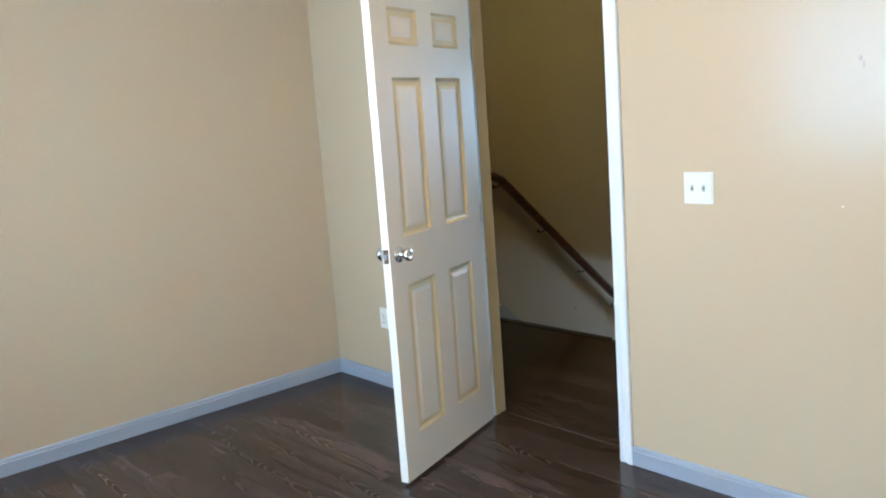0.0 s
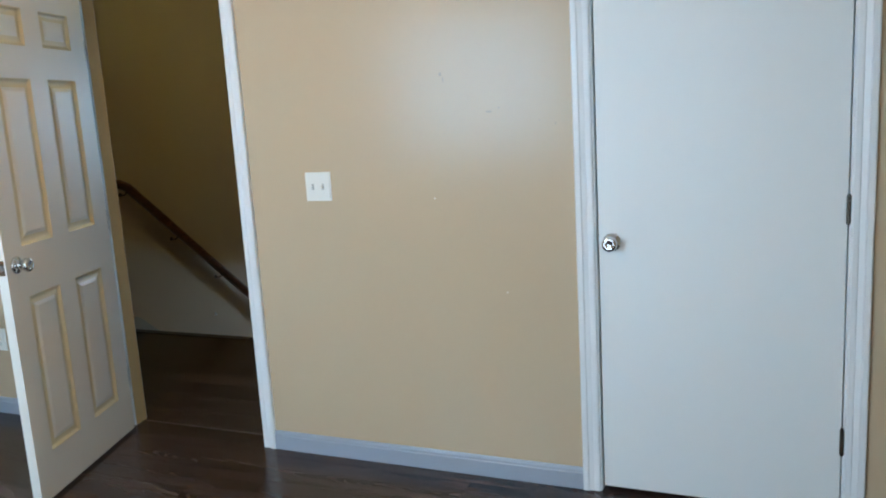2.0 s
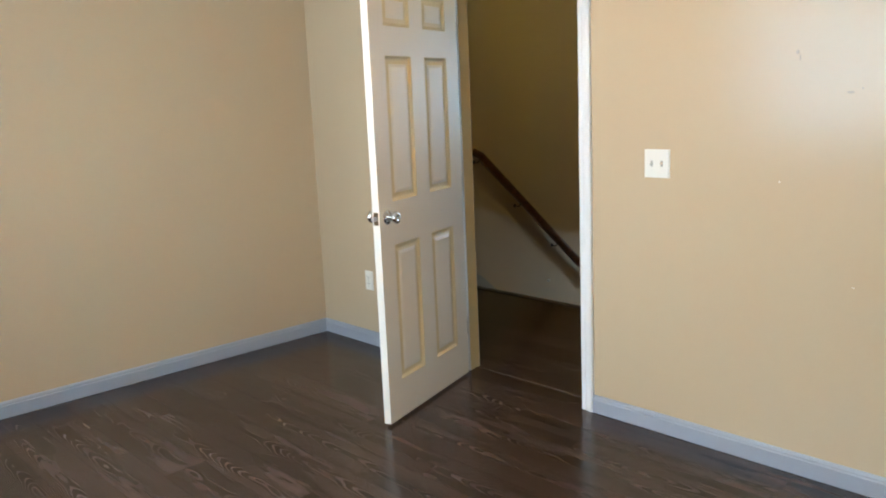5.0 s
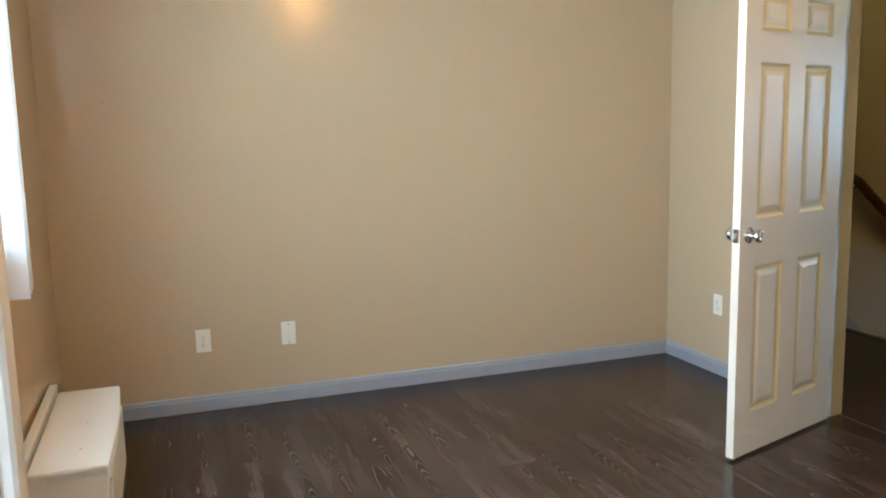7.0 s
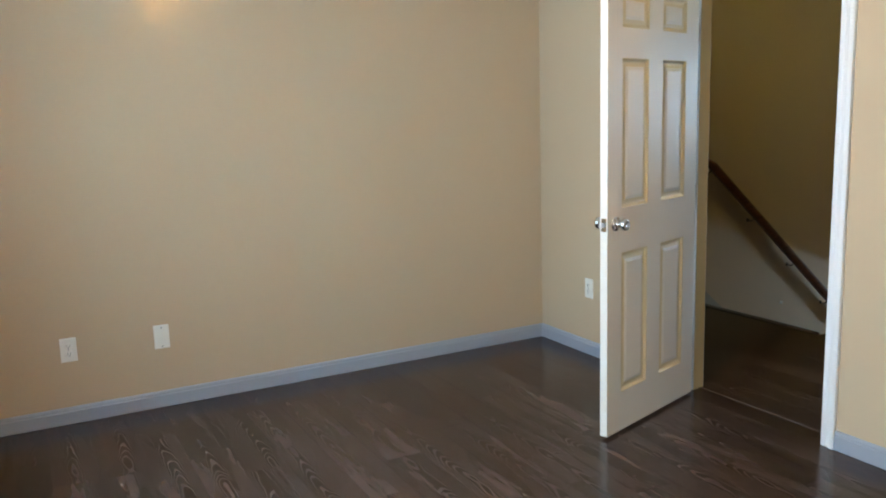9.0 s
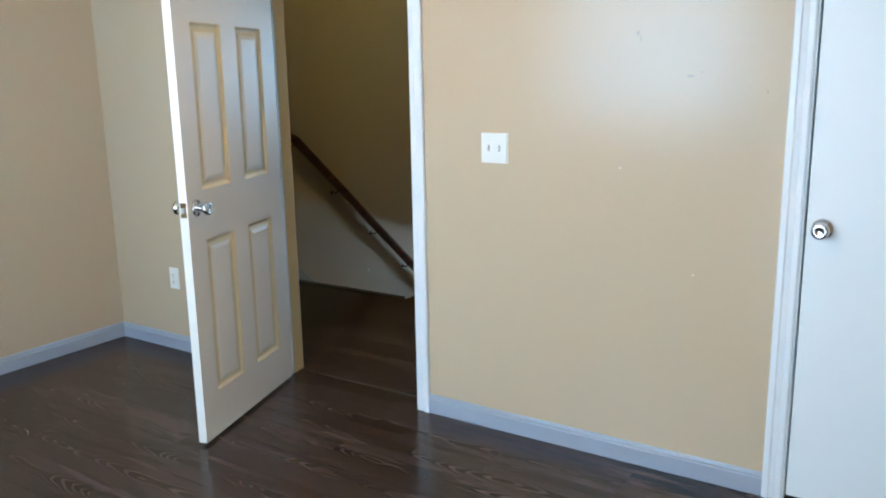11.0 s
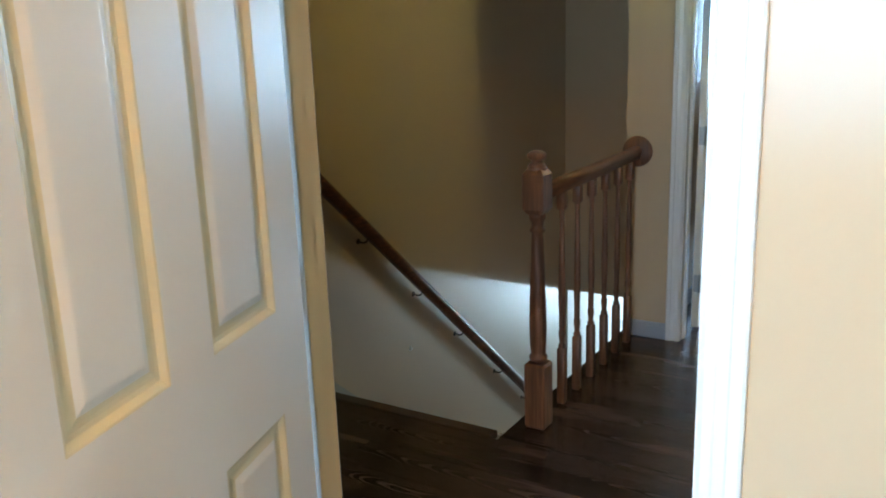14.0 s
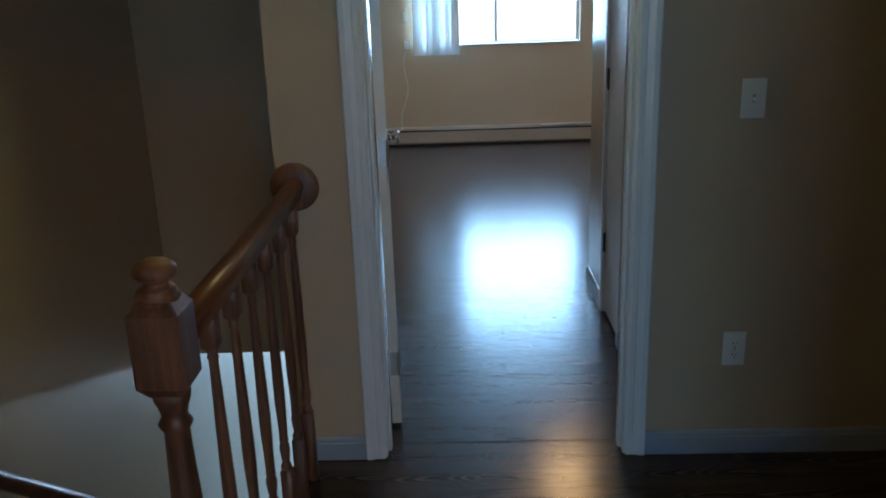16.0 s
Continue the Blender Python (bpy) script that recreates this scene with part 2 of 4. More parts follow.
def empty(name, at=(0, 0, 0), rz=0.0):
    o = new(name)
    o.empty_display_size = 0.1
    o.matrix_world = pose(*at, 0, 0, rz)
    return o


def local(name, bm, mat, parent, label="", smooth=False, at=None):
    """A part whose mesh is given in its parent's own axes."""
    o = obj(name, bm, mat, smooth)
    o.parent = parent
    if at is not None:
        o.matrix_local = at
    if label:
        o["label"] = label
    return o


def add_box(bm, x0, x1, y0, y1, z0, z1):
    v = [bm.verts.new((x, y, z)) for x in (x0, x1) for y in (y0, y1) for z in (z0, z1)]
    for f in ((0, 1, 3, 2), (4, 6, 7, 5), (0, 4, 5, 1), (2, 3, 7, 6), (0, 2, 6, 4), (1, 5, 7, 3)):
        bm.faces.new([v[i] for i in f])
    return v


def boxes(*dims):
    bm = bmesh.new()
    for d in dims:
        add_box(bm, *d)
    return bm


def bevelled(x0, x1, y0, y1, z0, z1, r=0.003, seg=2):
    bm = boxes((x0, x1, y0, y1, z0, z1))
    bmesh.ops.bevel(bm, geom=bm.edges[:], offset=r, segments=seg, affect="EDGES", profile=0.5)
    return bm


def add_lathe(bm, profile, segs=20, m=None):
    """Turned solid: profile of (radius, z) from bottom to top, closed at the ends."""
    rings = []
    for r, z in profile:
        ring = [bm.verts.new((r * math.cos(2 * math.pi * k / segs), r * math.sin(2 * math.pi * k / segs), z)) for k in range(segs)]
        rings.append(ring)
    made = [v for ring in rings for v in ring]
    for a, b in zip(rings, rings[1:]):
        for k in range(segs):
            bm.faces.new((a[k], a[(k + 1) % segs], b[(k + 1) % segs], b[k]))
    bm.faces.new(rings[0][::-1])
    bm.faces.new(rings[-1])
    if m is not None:
        bmesh.ops.transform(bm, matrix=m, verts=made)
    return bm


def lathe(profile, segs=20, m=None):
    return add_lathe(bmesh.new(), profile, segs, m)


def sweep(outline, path, closed=True):
    """Sweeps an outline of (side, up) offsets along a path of points; side lies level, up is square to the path."""
    bm = bmesh.new()
    rings = []
    for k, p in enumerate(path):
        a, b = Vector(path[max(k - 1, 0)]), Vector(path[min(k + 1, len(path) - 1)])
        d = (b - a).normalized()
        side = d.cross(Vector((0, 0, 1)))
        side = side.normalized() if side.length > 1e-4 else Vector((1, 0, 0))
        up = side.cross(d)
        rings.append([bm.verts.new(Vector(p) + side * s + up * u) for s, u in outline])
    c = len(outline)
    for a, b in zip(rings, rings[1:]):
        for k in range(c):
            bm.faces.new((a[k], a[(k + 1) % c], b[(k + 1) % c], b[k]))
    bm.faces.new(rings[0])
    bm.faces.new(rings[-1][::-1])
    return bm


def extrude_profile(outline, length, m):
    """A moulding: outline of (x, y) points drawn out along z, then set by m."""
    bm = bmesh.new()
    lo = [bm.verts.new((x, y, 0)) for x, y in outline]
    hi = [bm.verts.new((x, y, length)) for x, y in outline]
    c = len(outline)
    for k in range(c):
        bm.faces.new((lo[k], lo[(k + 1) % c], hi[(k + 1) % c], hi[k]))
    bm.faces.new(lo[::-1])
    bm.faces.new(hi)
    bmesh.ops.transform(bm, matrix=m, verts=bm.verts[:])
    return bm


def structure(name, bm, mat, label, category):
    return tagged(obj(name, bm, mat), label, category, kind="structure")


# ---------------------------------------------------------------- walls and ceilings
TOP = 2.04  # door openings
structure("wall_north", boxes((XW - 0.12, XE0, YN, YN + 0.12, -0.3, CEIL)), WALL, "tan painted plaster wall of the empty bedroom", "wall")
# wall with the open door (y 2.20 to 3.00) and the closet door (y -0.135 to 0.70)
DY0, DY1, CY0, CY1 = 2.185, 3.015, -0.135, 0.705
structure("wall_east", boxes(
    (XE0, XE1, DY1, YN + 0.12, -0.3, CEIL), (XE0, XE1, DY0, DY1, TOP, CEIL), (XE0, XE1, CY1, DY0, -0.3, CEIL),
    (XE0, XE1, CY0, CY1, TOP, CEIL), (XE0, XE1, YS - 0.12, CY0, -0.3, CEIL)), WALL, "tan painted wall with a doorway and a closet", "wall")
structure("wall_south", boxes((XWN - 0.4, XE0, YS - 0.12, YS, -0.3, CEIL)), WALL, "tan painted side wall beside the closet", "wall")
WY0, WY1, WZ0, WZ1 = 0.52, 1.40, 1.08, 2.06      # near window
AY0, AY1, AZ0, AZ1 = 1.68, 3.22, 1.05, 2.18      # alcove window
structure("wall_west", boxes(
    (XWN - 0.14, XWN, YS, WY0, -0.3, CEIL), (XWN - 0.14, XWN, WY1, YJ, -0.3, CEIL),
    (XWN - 0.14, XWN, WY0, WY1, -0.3, 0.02), (XWN - 0.14, XWN, WY0, WY1, WZ1, CEIL),
    (XW - 0.12, XWN - 0.14, YJ - 0.10, YJ, -0.3, CEIL)), WALL, "tan painted outer wall with a window", "wall")
structure("wall_alcove", boxes(
    (XW - 0.12, XW, YJ, AY0, -0.3, CEIL), (XW - 0.12, XW, AY1, YN, -0.3, CEIL),
    (XW - 0.12, XW, AY0, AY1, -0.3, AZ0), (XW - 0.12, XW, AY0, AY1, AZ1, CEIL)), WALL, "tan painted outer wall set back from the window", "wall")
structure("ceiling", boxes((XW - 0.12, XE1, YS - 0.12, YN + 0.12, CEIL, CEIL + 0.1)), CEILING, "flat white painted bedroom ceiling", "ceiling")
# closet behind its door
structure("wall_closet", boxes((3.55, 3.63, -0.4, 1.0, -0.3, CEIL), (XE1, 3.55, -0.4, -0.32, -0.3, CEIL), (XE1, 3.55, 0.92, 1.0, -0.3, CEIL)), WALL, "plain closet walls behind the closed door", "wall")

# landing and stairs
structure("wall_stairs", boxes((XE1, XF, YST, YST + 0.12, LOW - 0.2, CEIL), (XF, XL + 0.1, YST, YST + 0.12, LOW - 0.2, -0.3)), STAIRWALL, "tan painted stairwell wall running down beside the handrail", "wall")
structure("bulkhead", boxes((XB, XB + 0.12, 3.285, YST, -0.355, CEIL)), STAIRWALL, "tan painted bulkhead above the lower stair flight", "wall")
structure("wall_landing_east", boxes(
    (XH, XH1, 3.008, 3.285, -0.3, CEIL), (XH, XH1, 2.163, 3.008, TOP, CEIL), (XH, XH1, 0.0, 2.163, -0.3, CEIL)), WALL,
    "tan painted landing wall with the second bedroom's doorway", "wall")
structure("wall_stairwell_south", boxes((XH1, XB + 0.12, 3.175, 3.285, -0.31, CEIL), (XNOSE, XB, 3.20, 3.285, LOW - 0.2, -0.31)), STAIRWALL, "tan painted inner wall of the stairwell", "wall")
structure("wall_landing_south", boxes((3.63, XH, -0.12, 0.0, -0.3, CEIL), (XE1, 3.63, 1.0, 1.1, -0.3, CEIL)), WALL, "tan painted end wall of the landing", "wall")
structure("ceiling_landing", boxes((XE1, XB + 0.12, 3.285, YST, CEIL, CEIL + 0.1), (XE1, XH1, -0.12, 3.285, CEIL, CEIL + 0.1)), CEILING, "flat white painted landing ceiling", "ceiling")
# lower hall, seen beneath the bulkhead
LY0, LY1, LZ0, LZ1 = 2.00, 2.90, -2.26, -2.02    # low window at the end of the lower hall
structure("wall_lower", boxes(
    (XL, XL + 0.1, 1.8, LY0, LOW, -0.355), (XL, XL + 0.1, LY1, YST, LOW, -0.355), (XL, XL + 0.1, LY0, LY1, LOW, LZ0), (XL, XL + 0.1, LY0, LY1, LZ1, -0.355),
    (XB + 0.02, XB + 0.12, 1.8, 3.285, LOW, -0.355), (XB + 0.12, XL, 1.8, 1.9, LOW, -0.355)),
    LOWWALL, "off-white walls of the lower hall in daylight", "wall")
structure("wall_lower_north", boxes((XB + 0.02, XL, YST - 0.012, YST - 0.002, LOW, -0.36)), LOWWALL, "off-white lower hall wall in daylight", "wall")
structure("ceiling_lower", boxes((XB + 0.12, XL + 0.1, 1.8, YST, -0.355, -0.30)), CEILING, "white ceiling of the lower hall", "ceiling")
structure("floor_lower", boxes((4.3, XL + 0.1, 1.8, YST, LOW - 0.1, LOW)), SUBFLOOR, "dark floor of the lower hall", "floor")

# second bedroom
structure("wall_passage_north", boxes((XH1, PX, PY1, 3.172, -0.3, CEIL)), WALL, "tan painted wall behind the open bedroom door", "wall")
structure("wall_passage_south", boxes((XH1, 6.62, PY0 - 0.1, PY0, -0.3, CEIL), (7.07, PX, PY0 - 0.1, PY0, -0.3, CEIL), (6.62, 7.07, PY0 - 0.1, PY0, TOP, CEIL)), WALL, "tan painted wall around the bedroom closet door", "wall")
structure("wall_bedroom_sides", boxes((XB + 0.121, XB + 0.2, 3.172, YST, -0.3, CEIL), (PX - 0.1, PX, -0.8, PY0 - 0.1, -0.3, CEIL), (PX, XF, -0.9, -0.8, -0.3, CEIL), (6.62, 7.07, 1.4, 1.46, -0.3, CEIL)), WALL, "tan painted side walls of the second bedroom", "wall")
FY0, FY1, FZ0, FZ1 = 1.43, 3.18, 1.06, 2.18
structure("wall_bedroom_window", boxes((XF, XF + 0.12, -0.9, FY0, -0.3, CEIL), (XF, XF + 0.12, FY1, YST + 0.1, -0.3, CEIL), (XF, XF + 0.12, FY0, FY1, -0.3, FZ0), (XF, XF + 0.12, FY0, FY1, FZ1, CEIL)), WALL, "tan painted wall below the bedroom window", "wall")
structure("ceiling_bedroom", boxes((XH1, XF + 0.12, -0.9, 3.28, CEIL, CEIL + 0.1), (XB + 0.125, XF + 0.12, 3.28, YST + 0.1, CEIL, CEIL + 0.1)), CEILING, "flat white ceiling of the second bedroom", "ceiling")

# ---------------------------------------------------------------- baseboards, casings, jambs
BASE = [(0, 0), (0.013, 0), (0.013, 0.062), (0.010, 0.066), (0.010, 0.074), (0.006, 0.082), (0, 0.084)]


def baseboard(x0, y0, x1, y1, label="pale blue-grey painted baseboard along the tan wall"):
    """Runs with the wall on the left of the way from (x0, y0) to (x1, y1)."""
    a, b = Vector((x0, y0, 0)), Vector((x1, y1, 0))
    d = (b - a).normalized()
    right = Vector((d.y, -d.x, 0))
    m = Matrix((
        (right.x, 0, d.x, x0), (right.y, 0, d.y, y0), (0, 1, 0, 0.002), (0, 0, 0, 1)))
    return structure("baseboard", extrude_profile(BASE, (b - a).length, m), BASEPAINT, label, "baseboard")


CASE = [(0, 0), (0, 0.009), (0.006, 0.012), (0.020, 0.012), (0.023, 0.010), (0.040, 0.014), (0.044, 0.018), (0.060, 0.018), (0.064, 0.014), (0.064, 0)]


def casing(name, face, out, y_in, y_out, top, label, z0=0.002):
    """Door casing on a wall plane x = face; out is +1 or -1, the side it stands on. Legs at y_in and y_out (the opening), head above."""
    thing = empty(name, (face, (y_in + y_out) / 2, 0))
    for y, sgn in ((min(y_in, y_out), -1), (max(y_in, y_out), 1)):
        m = Matrix(((0, out, 0, face), (sgn, 0, 0, y), (0, 0, 1, z0), (0, 0, 0, 1)))
        part("casing_leg", extrude_profile(CASE, top - z0, m), TRIM, thing)
    lo, hi = min(y_in, y_out) - 0.064, max(y_in, y_out) + 0.064
    m = Matrix(((0, out, 0, face), (0, 0, 1, lo), (1, 0, 0, top), (0, 0, 0, 1)))
    part("casing_head", extrude_profile(CASE, hi - lo, m), TRIM, thing)
    return tagged(thing, label, "door casing", kind="structure")


def jamb(name, x0, x1, y0, y1, top, stop_x, label, t=0.02, hinge_side=None):
    """Lining boards of an opening, with stops."""
    thing = empty(name, ((x0 + x1) / 2, (y0 + y1) / 2, 0))
    part("jamb_side", boxes((x0, x1, y0 - 0.002, y0 + t, 0.002, top)), TRIM, thing)
    part("jamb_side", boxes((x0, x1, y1 - t, y1 + 0.002, 0.002, top)), hinge_side or TRIM, thing)
    part("jamb_head", boxes((x0, x1, y0 + t, y1 - t, top - t, top + 0.002)), TRIM, thing)
    part("door_stop", bevelled(stop_x, stop_x + 0.035, y0 + t, y0 + t + 0.011, 0.002, top - t, 0.002, 1), TRIM, thing)
    part("door_stop", bevelled(stop_x, stop_x + 0.035, y1 - t - 0.011, y1 - t, 0.002, top - t, 0.002, 1), hinge_side or TRIM, thing)
    return tagged(thing, label, "door frame", kind="structure")


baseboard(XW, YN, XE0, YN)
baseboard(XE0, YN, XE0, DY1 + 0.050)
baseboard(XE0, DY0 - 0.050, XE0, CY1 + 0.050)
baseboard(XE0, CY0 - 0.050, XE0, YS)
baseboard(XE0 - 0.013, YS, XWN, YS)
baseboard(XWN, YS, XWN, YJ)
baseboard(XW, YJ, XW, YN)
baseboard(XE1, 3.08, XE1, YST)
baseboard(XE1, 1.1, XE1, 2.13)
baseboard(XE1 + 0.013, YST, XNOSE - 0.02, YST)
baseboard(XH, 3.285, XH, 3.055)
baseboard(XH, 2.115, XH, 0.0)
casing("door_casing", XE0, -1, DY0 + 0.014, DY1 - 0.014, TOP - 0.014, "white moulded casing around the open doorway")
casing("door_casing", XE1, 1, DY0 + 0.014, DY1 - 0.014, TOP - 0.014, "white moulded casing on the landing side of the doorway")
jamb("door_jamb", XE0 - 0.001, XE1 + 0.001, DY0, DY1, TOP, XE0 + 0.042, "painted door lining, hinge side tinted cream for warm lamplight", 0.02, CREAM)
casing("door_casing", XE0, -1, CY0 + 0.014, CY1 - 0.014, TOP - 0.014, "white stepped casing around the closet door")
rab = empty("hinge_rabbet", (XE0 + 0.02, DY1 - 0.02, 0))
part("rabbet_face", boxes((XE0 - 0.0015, XE0 + 0.0395, DY1 - 0.0225, DY1 - 0.0195, 0.002, TOP - 0.021)), TRIM, rab)
# white strip added on the stop's west face to paint the window daylight there
part("stop_daylight_strip", boxes((XE0 + 0.0395, XE0 + 0.0425, DY1 - 0.032, DY1 - 0.0225, 0.002, TOP - 0.033)), TRIM, rab, "white strip standing for daylight on the door stop")
for z in (0.254, 1.021, 1.789):
    part("hinge_plate", boxes((XE0 + 0.004, XE0 + 0.036, DY1 - 0.0237, DY1 - 0.0222, z - 0.045, z + 0.045)), STEEL, rab, "satin metal hinge plate")
tagged(rab, "white painted rabbet of the hinge jamb", "door frame", kind="structure")
jamb("door_jamb", XE0 - 0.001, XE1 + 0.001, CY0, CY1, TOP, XE0 + 0.045, "white painted closet door lining")
casing("door_casing", XH, -1, 2.177, 2.994, TOP - 0.014, "white painted casing around the second bedroom's doorway")
jamb("door_jamb", XH - 0.001, XH1 + 0.001, 2.163, 3.008, TOP, XH + 0.04, "white painted lining of the second bedroom's doorway")

# ---------------------------------------------------------------- doors
KNOB = [(0.033, 0), (0.033, 0.004), (0.030, 0.008), (0.016, 0.010), (0.0125, 0.014), (0.0125, 0.024), (0.018, 0.030), (0.0255, 0.037), (0.0275, 0.045), (0.0265, 0.053), (0.022, 0.0575), (0.0135, 0.059), (0.012, 0.0575), (0.0, 0.0572)]


def knob(parent, m, label="polished chrome door knob"):
    k = local("door_knob", lathe([(max(r, 0.0005), z) for r, z in KNOB], 28), CHROME, parent, label, True, m)
    return k


def ring_faces(bm, loops, filled=True):
    """Quads between successive rectangles (x0, x1, z0, z1, y); the last one is filled."""
    rows = []
    for x0, x1, z0, z1, y in loops:
        rows.append([bm.verts.new(p) for p in ((x0, y, z0), (x1, y, z0), (x1, y, z1), (x0, y, z1))])
    for a, b in zip(rows, rows[1:]):
        for k in range(4):
            bm.faces.new((a[k], a[(k + 1) % 4], b[(k + 1) % 4], b[k]))
    if filled:
        bm.faces.new(rows[-1])


def panel_door(name, at, rz, width, height, label, thick=0.035, knob_z=0.945):
    """Six-panel moulded door. Local x runs from the hinge edge to the free edge, local y 0 to thick is its body."""
    thing = empty(name, at, rz)
    st, mid = 0.112, 0.118
    pw = (width - 2 * st - mid) / 2
    cols = [(st, st + pw), (st + pw + mid, width - st)]
    rows_ = [(0.180, 0.812), (1.008, 1.640), (1.765, height - 0.105)]
    xs = [0, cols[0][0], cols[0][1], cols[1][0], cols[1][1], width]
    zs = [0] + [z for r in rows_ for z in r] + [height]
    bm = bmesh.new()
    for i in range(5):
        for j in range(7):
            if i in (1, 3) and j in (1, 3, 5):
                continue
            for y in (0.0, thick):
                bm.faces.new([bm.verts.new(p) for p in ((xs[i], y, zs[j]), (xs[i + 1], y, zs[j]), (xs[i + 1], y, zs[j + 1]), (xs[i], y, zs[j + 1]))])
    for a, b in (((0, 0), (width, 0)), ((width, 0), (width, height)), ((width, height), (0, height)), ((0, height), (0, 0))):
        bm.faces.new([bm.verts.new(p) for p in ((a[0], 0, a[1]), (b[0], 0, b[1]), (b[0], thick, b[1]), (a[0], thick, a[1]))])
    bmesh.ops.remove_doubles(bm, verts=bm.verts[:], dist=1e-5)
    bmesh.ops.bevel(bm, geom=[e for e in bm.edges if len(e.link_faces) == 2 and e.calc_face_angle(0) > 1.0], offset=0.0018, segments=2, affect="EDGES")
    local("door_leaf", bm, WHITE, thing)
    for c in cols:
        for r in rows_:
            bm, gr = bmesh.new(), bmesh.new()
            for y0, s in ((0.0, 1), (thick, -1)):
                f = lambda d, dep: (c[0] + d, c[1] - d, r[0] + d, r[1] - d, y0 + s * dep)
                ring_faces(gr, [f(-0.002, 0.0004), f(0.003, 0.0016), f(0.012, 0.0085), f(0.019, 0.0098), f(0.026, 0.0092), f(0.034, 0.0072)], False)
                ring_faces(bm, [f(0.034, 0.0072), f(0.047, 0.0032), f(0.051, 0.0027)])
            p = local("door_panel", bm, WHITE, thing)
            local("panel_groove", gr, GROOVE, p, "panel moulding tinted cream for warm lamplight")
    kx = width - 0.062
    for y, rx in ((0, 90), (thick, -90)):
        knob(thing, pose(kx, y, knob_z, rx, 0, 0))
    local("latch_plate", bevelled(width - 0.0005, width + 0.0015, thick / 2 - 0.0125, thick / 2 + 0.0125, knob_z - 0.0285, knob_z + 0.0285, 0.0005, 1), CHROME, thing, "chrome latch plate")
    local("latch_bolt", bevelled(width, width + 0.012, thick / 2 - 0.006, thick / 2 + 0.006, knob_z - 0.010, knob_z + 0.010, 0.002, 2), STEEL, thing, "steel latch bolt")
    for z in (0.24, height / 2, height - 0.24):
        hinge(thing, (-0.003, 0.0, z))
    return tagged(thing, label, "door")


def hinge(thing, at, mat=None, r=0.0055, leaf=True):
    bm = bmesh.new()
    for k in range(5):
        z0 = -0.045 + 0.018 * k
        add_lathe(bm, [(r, z0 + 0.0006), (r, z0 + 0.0174)], 12)
    add_lathe(bm, [(0.003, -0.050), (0.0045, -0.047), (0.003, -0.045)], 10)
    add_lathe(bm, [(0.003, 0.045), (0.0045, 0.047), (0.003, 0.050)], 10)
    if leaf:
        add_box(bm, 0.001, 0.0045, 0.002, 0.031, -0.045, 0.045)
    return local("hinge", bm, mat or STEEL, thing, "satin metal butt hinge", False, pose(*at))


# the open bedroom door: hinge at the north jamb, swung into the room
HX, HY = 2.908, 2.984
ang = math.degrees(math.atan2(2.752 - HY, 2.181 - HX))
panel_door("door_1", (HX, HY, 0.014), ang, 0.773, 2.015, "white six-panel moulded door standing open, chrome knobs")


def slab_door(name, x, y0, y1, label):
    """Flat closet door in the wall plane x, hinged at y0."""
    thing = empty(name, (x, y0, 0))
    part("door_leaf", bevelled(x, x + 0.035, y0, y1, 0.020, TOP - 0.024, 0.002, 2), SLAB, thing)
    knob(thing, pose(0, y1 - y0 - 0.047, 0.948, 0, -90, 0))
    for z in (0.285, 1.062, 1.80):
        hinge(thing, (-0.005, -0.002, z), BRONZE, 0.007, False)
    part("latch_plate", boxes((x + 0.004, x + 0.030, y1 + 0.0002, y1 + 0.0015, 0.920, 0.977)), BRONZE, thing, "dark latch plate")
    return tagged(thing, label, "closet door")


slab_door("closet_door", XE0 + 0.006, CY0 + 0.024, CY1 - 0.026, "flat white closet door, closed, with a chrome knob and bronze hinges")

# second bedroom: open door, closed closet door
panel_door("door_2", (5.941, 2.953, 0.014), 5.8, 0.80, 2.015, "white six-panel bedroom door standing wide open")
cl = empty("bedroom_closet_door", (6.64, PY0 - 0.006, 0))
part("door_leaf", bevelled(6.643, 7.047, PY0 - 0.04, PY0 - 0.004, 0.018, TOP - 0.02, 0.002, 2), SLAB, cl)
for z in (0.36, 1.14, 1.80):
    hinge(cl, (0.407, 0.006, z), BRONZE, 0.008, False)
part("latch_plate", bevelled(6.650, 6.668, PY0 - 0.004, PY0 + 0.004, 0.935, 0.992, 0.001, 1), STEEL, cl, "small metal latch")
tagged(cl, "narrow flat white closet door, closed, with bronze hinges", "closet door")
jb = empty("closet_lining", (6.84, PY0, 0))
part("jamb_side", boxes((6.60, 6.641, PY0 - 0.09, PY0 + 0.012, 0.002, TOP)), TRIM, jb)
part("jamb_side", boxes((7.049, 7.09, PY0 - 0.09, PY0 + 0.012, 0.002, TOP)), TRIM, jb)
part("jamb_head", boxes((6.641, 7.049, PY0 - 0.09, PY0 + 0.012, TOP - 0.018, TOP)), TRIM, jb)
tagged(jb, "white painted lining of the bedroom closet", "door frame", kind="structure")
baseboard(PX, PY0, 7.09, PY0)
baseboard(6.60, PY0, XH1 + 0.001, PY0)
baseboard(XH1 + 0.001, PY1, PX, PY1)

# ---------------------------------------------------------------- wall plates


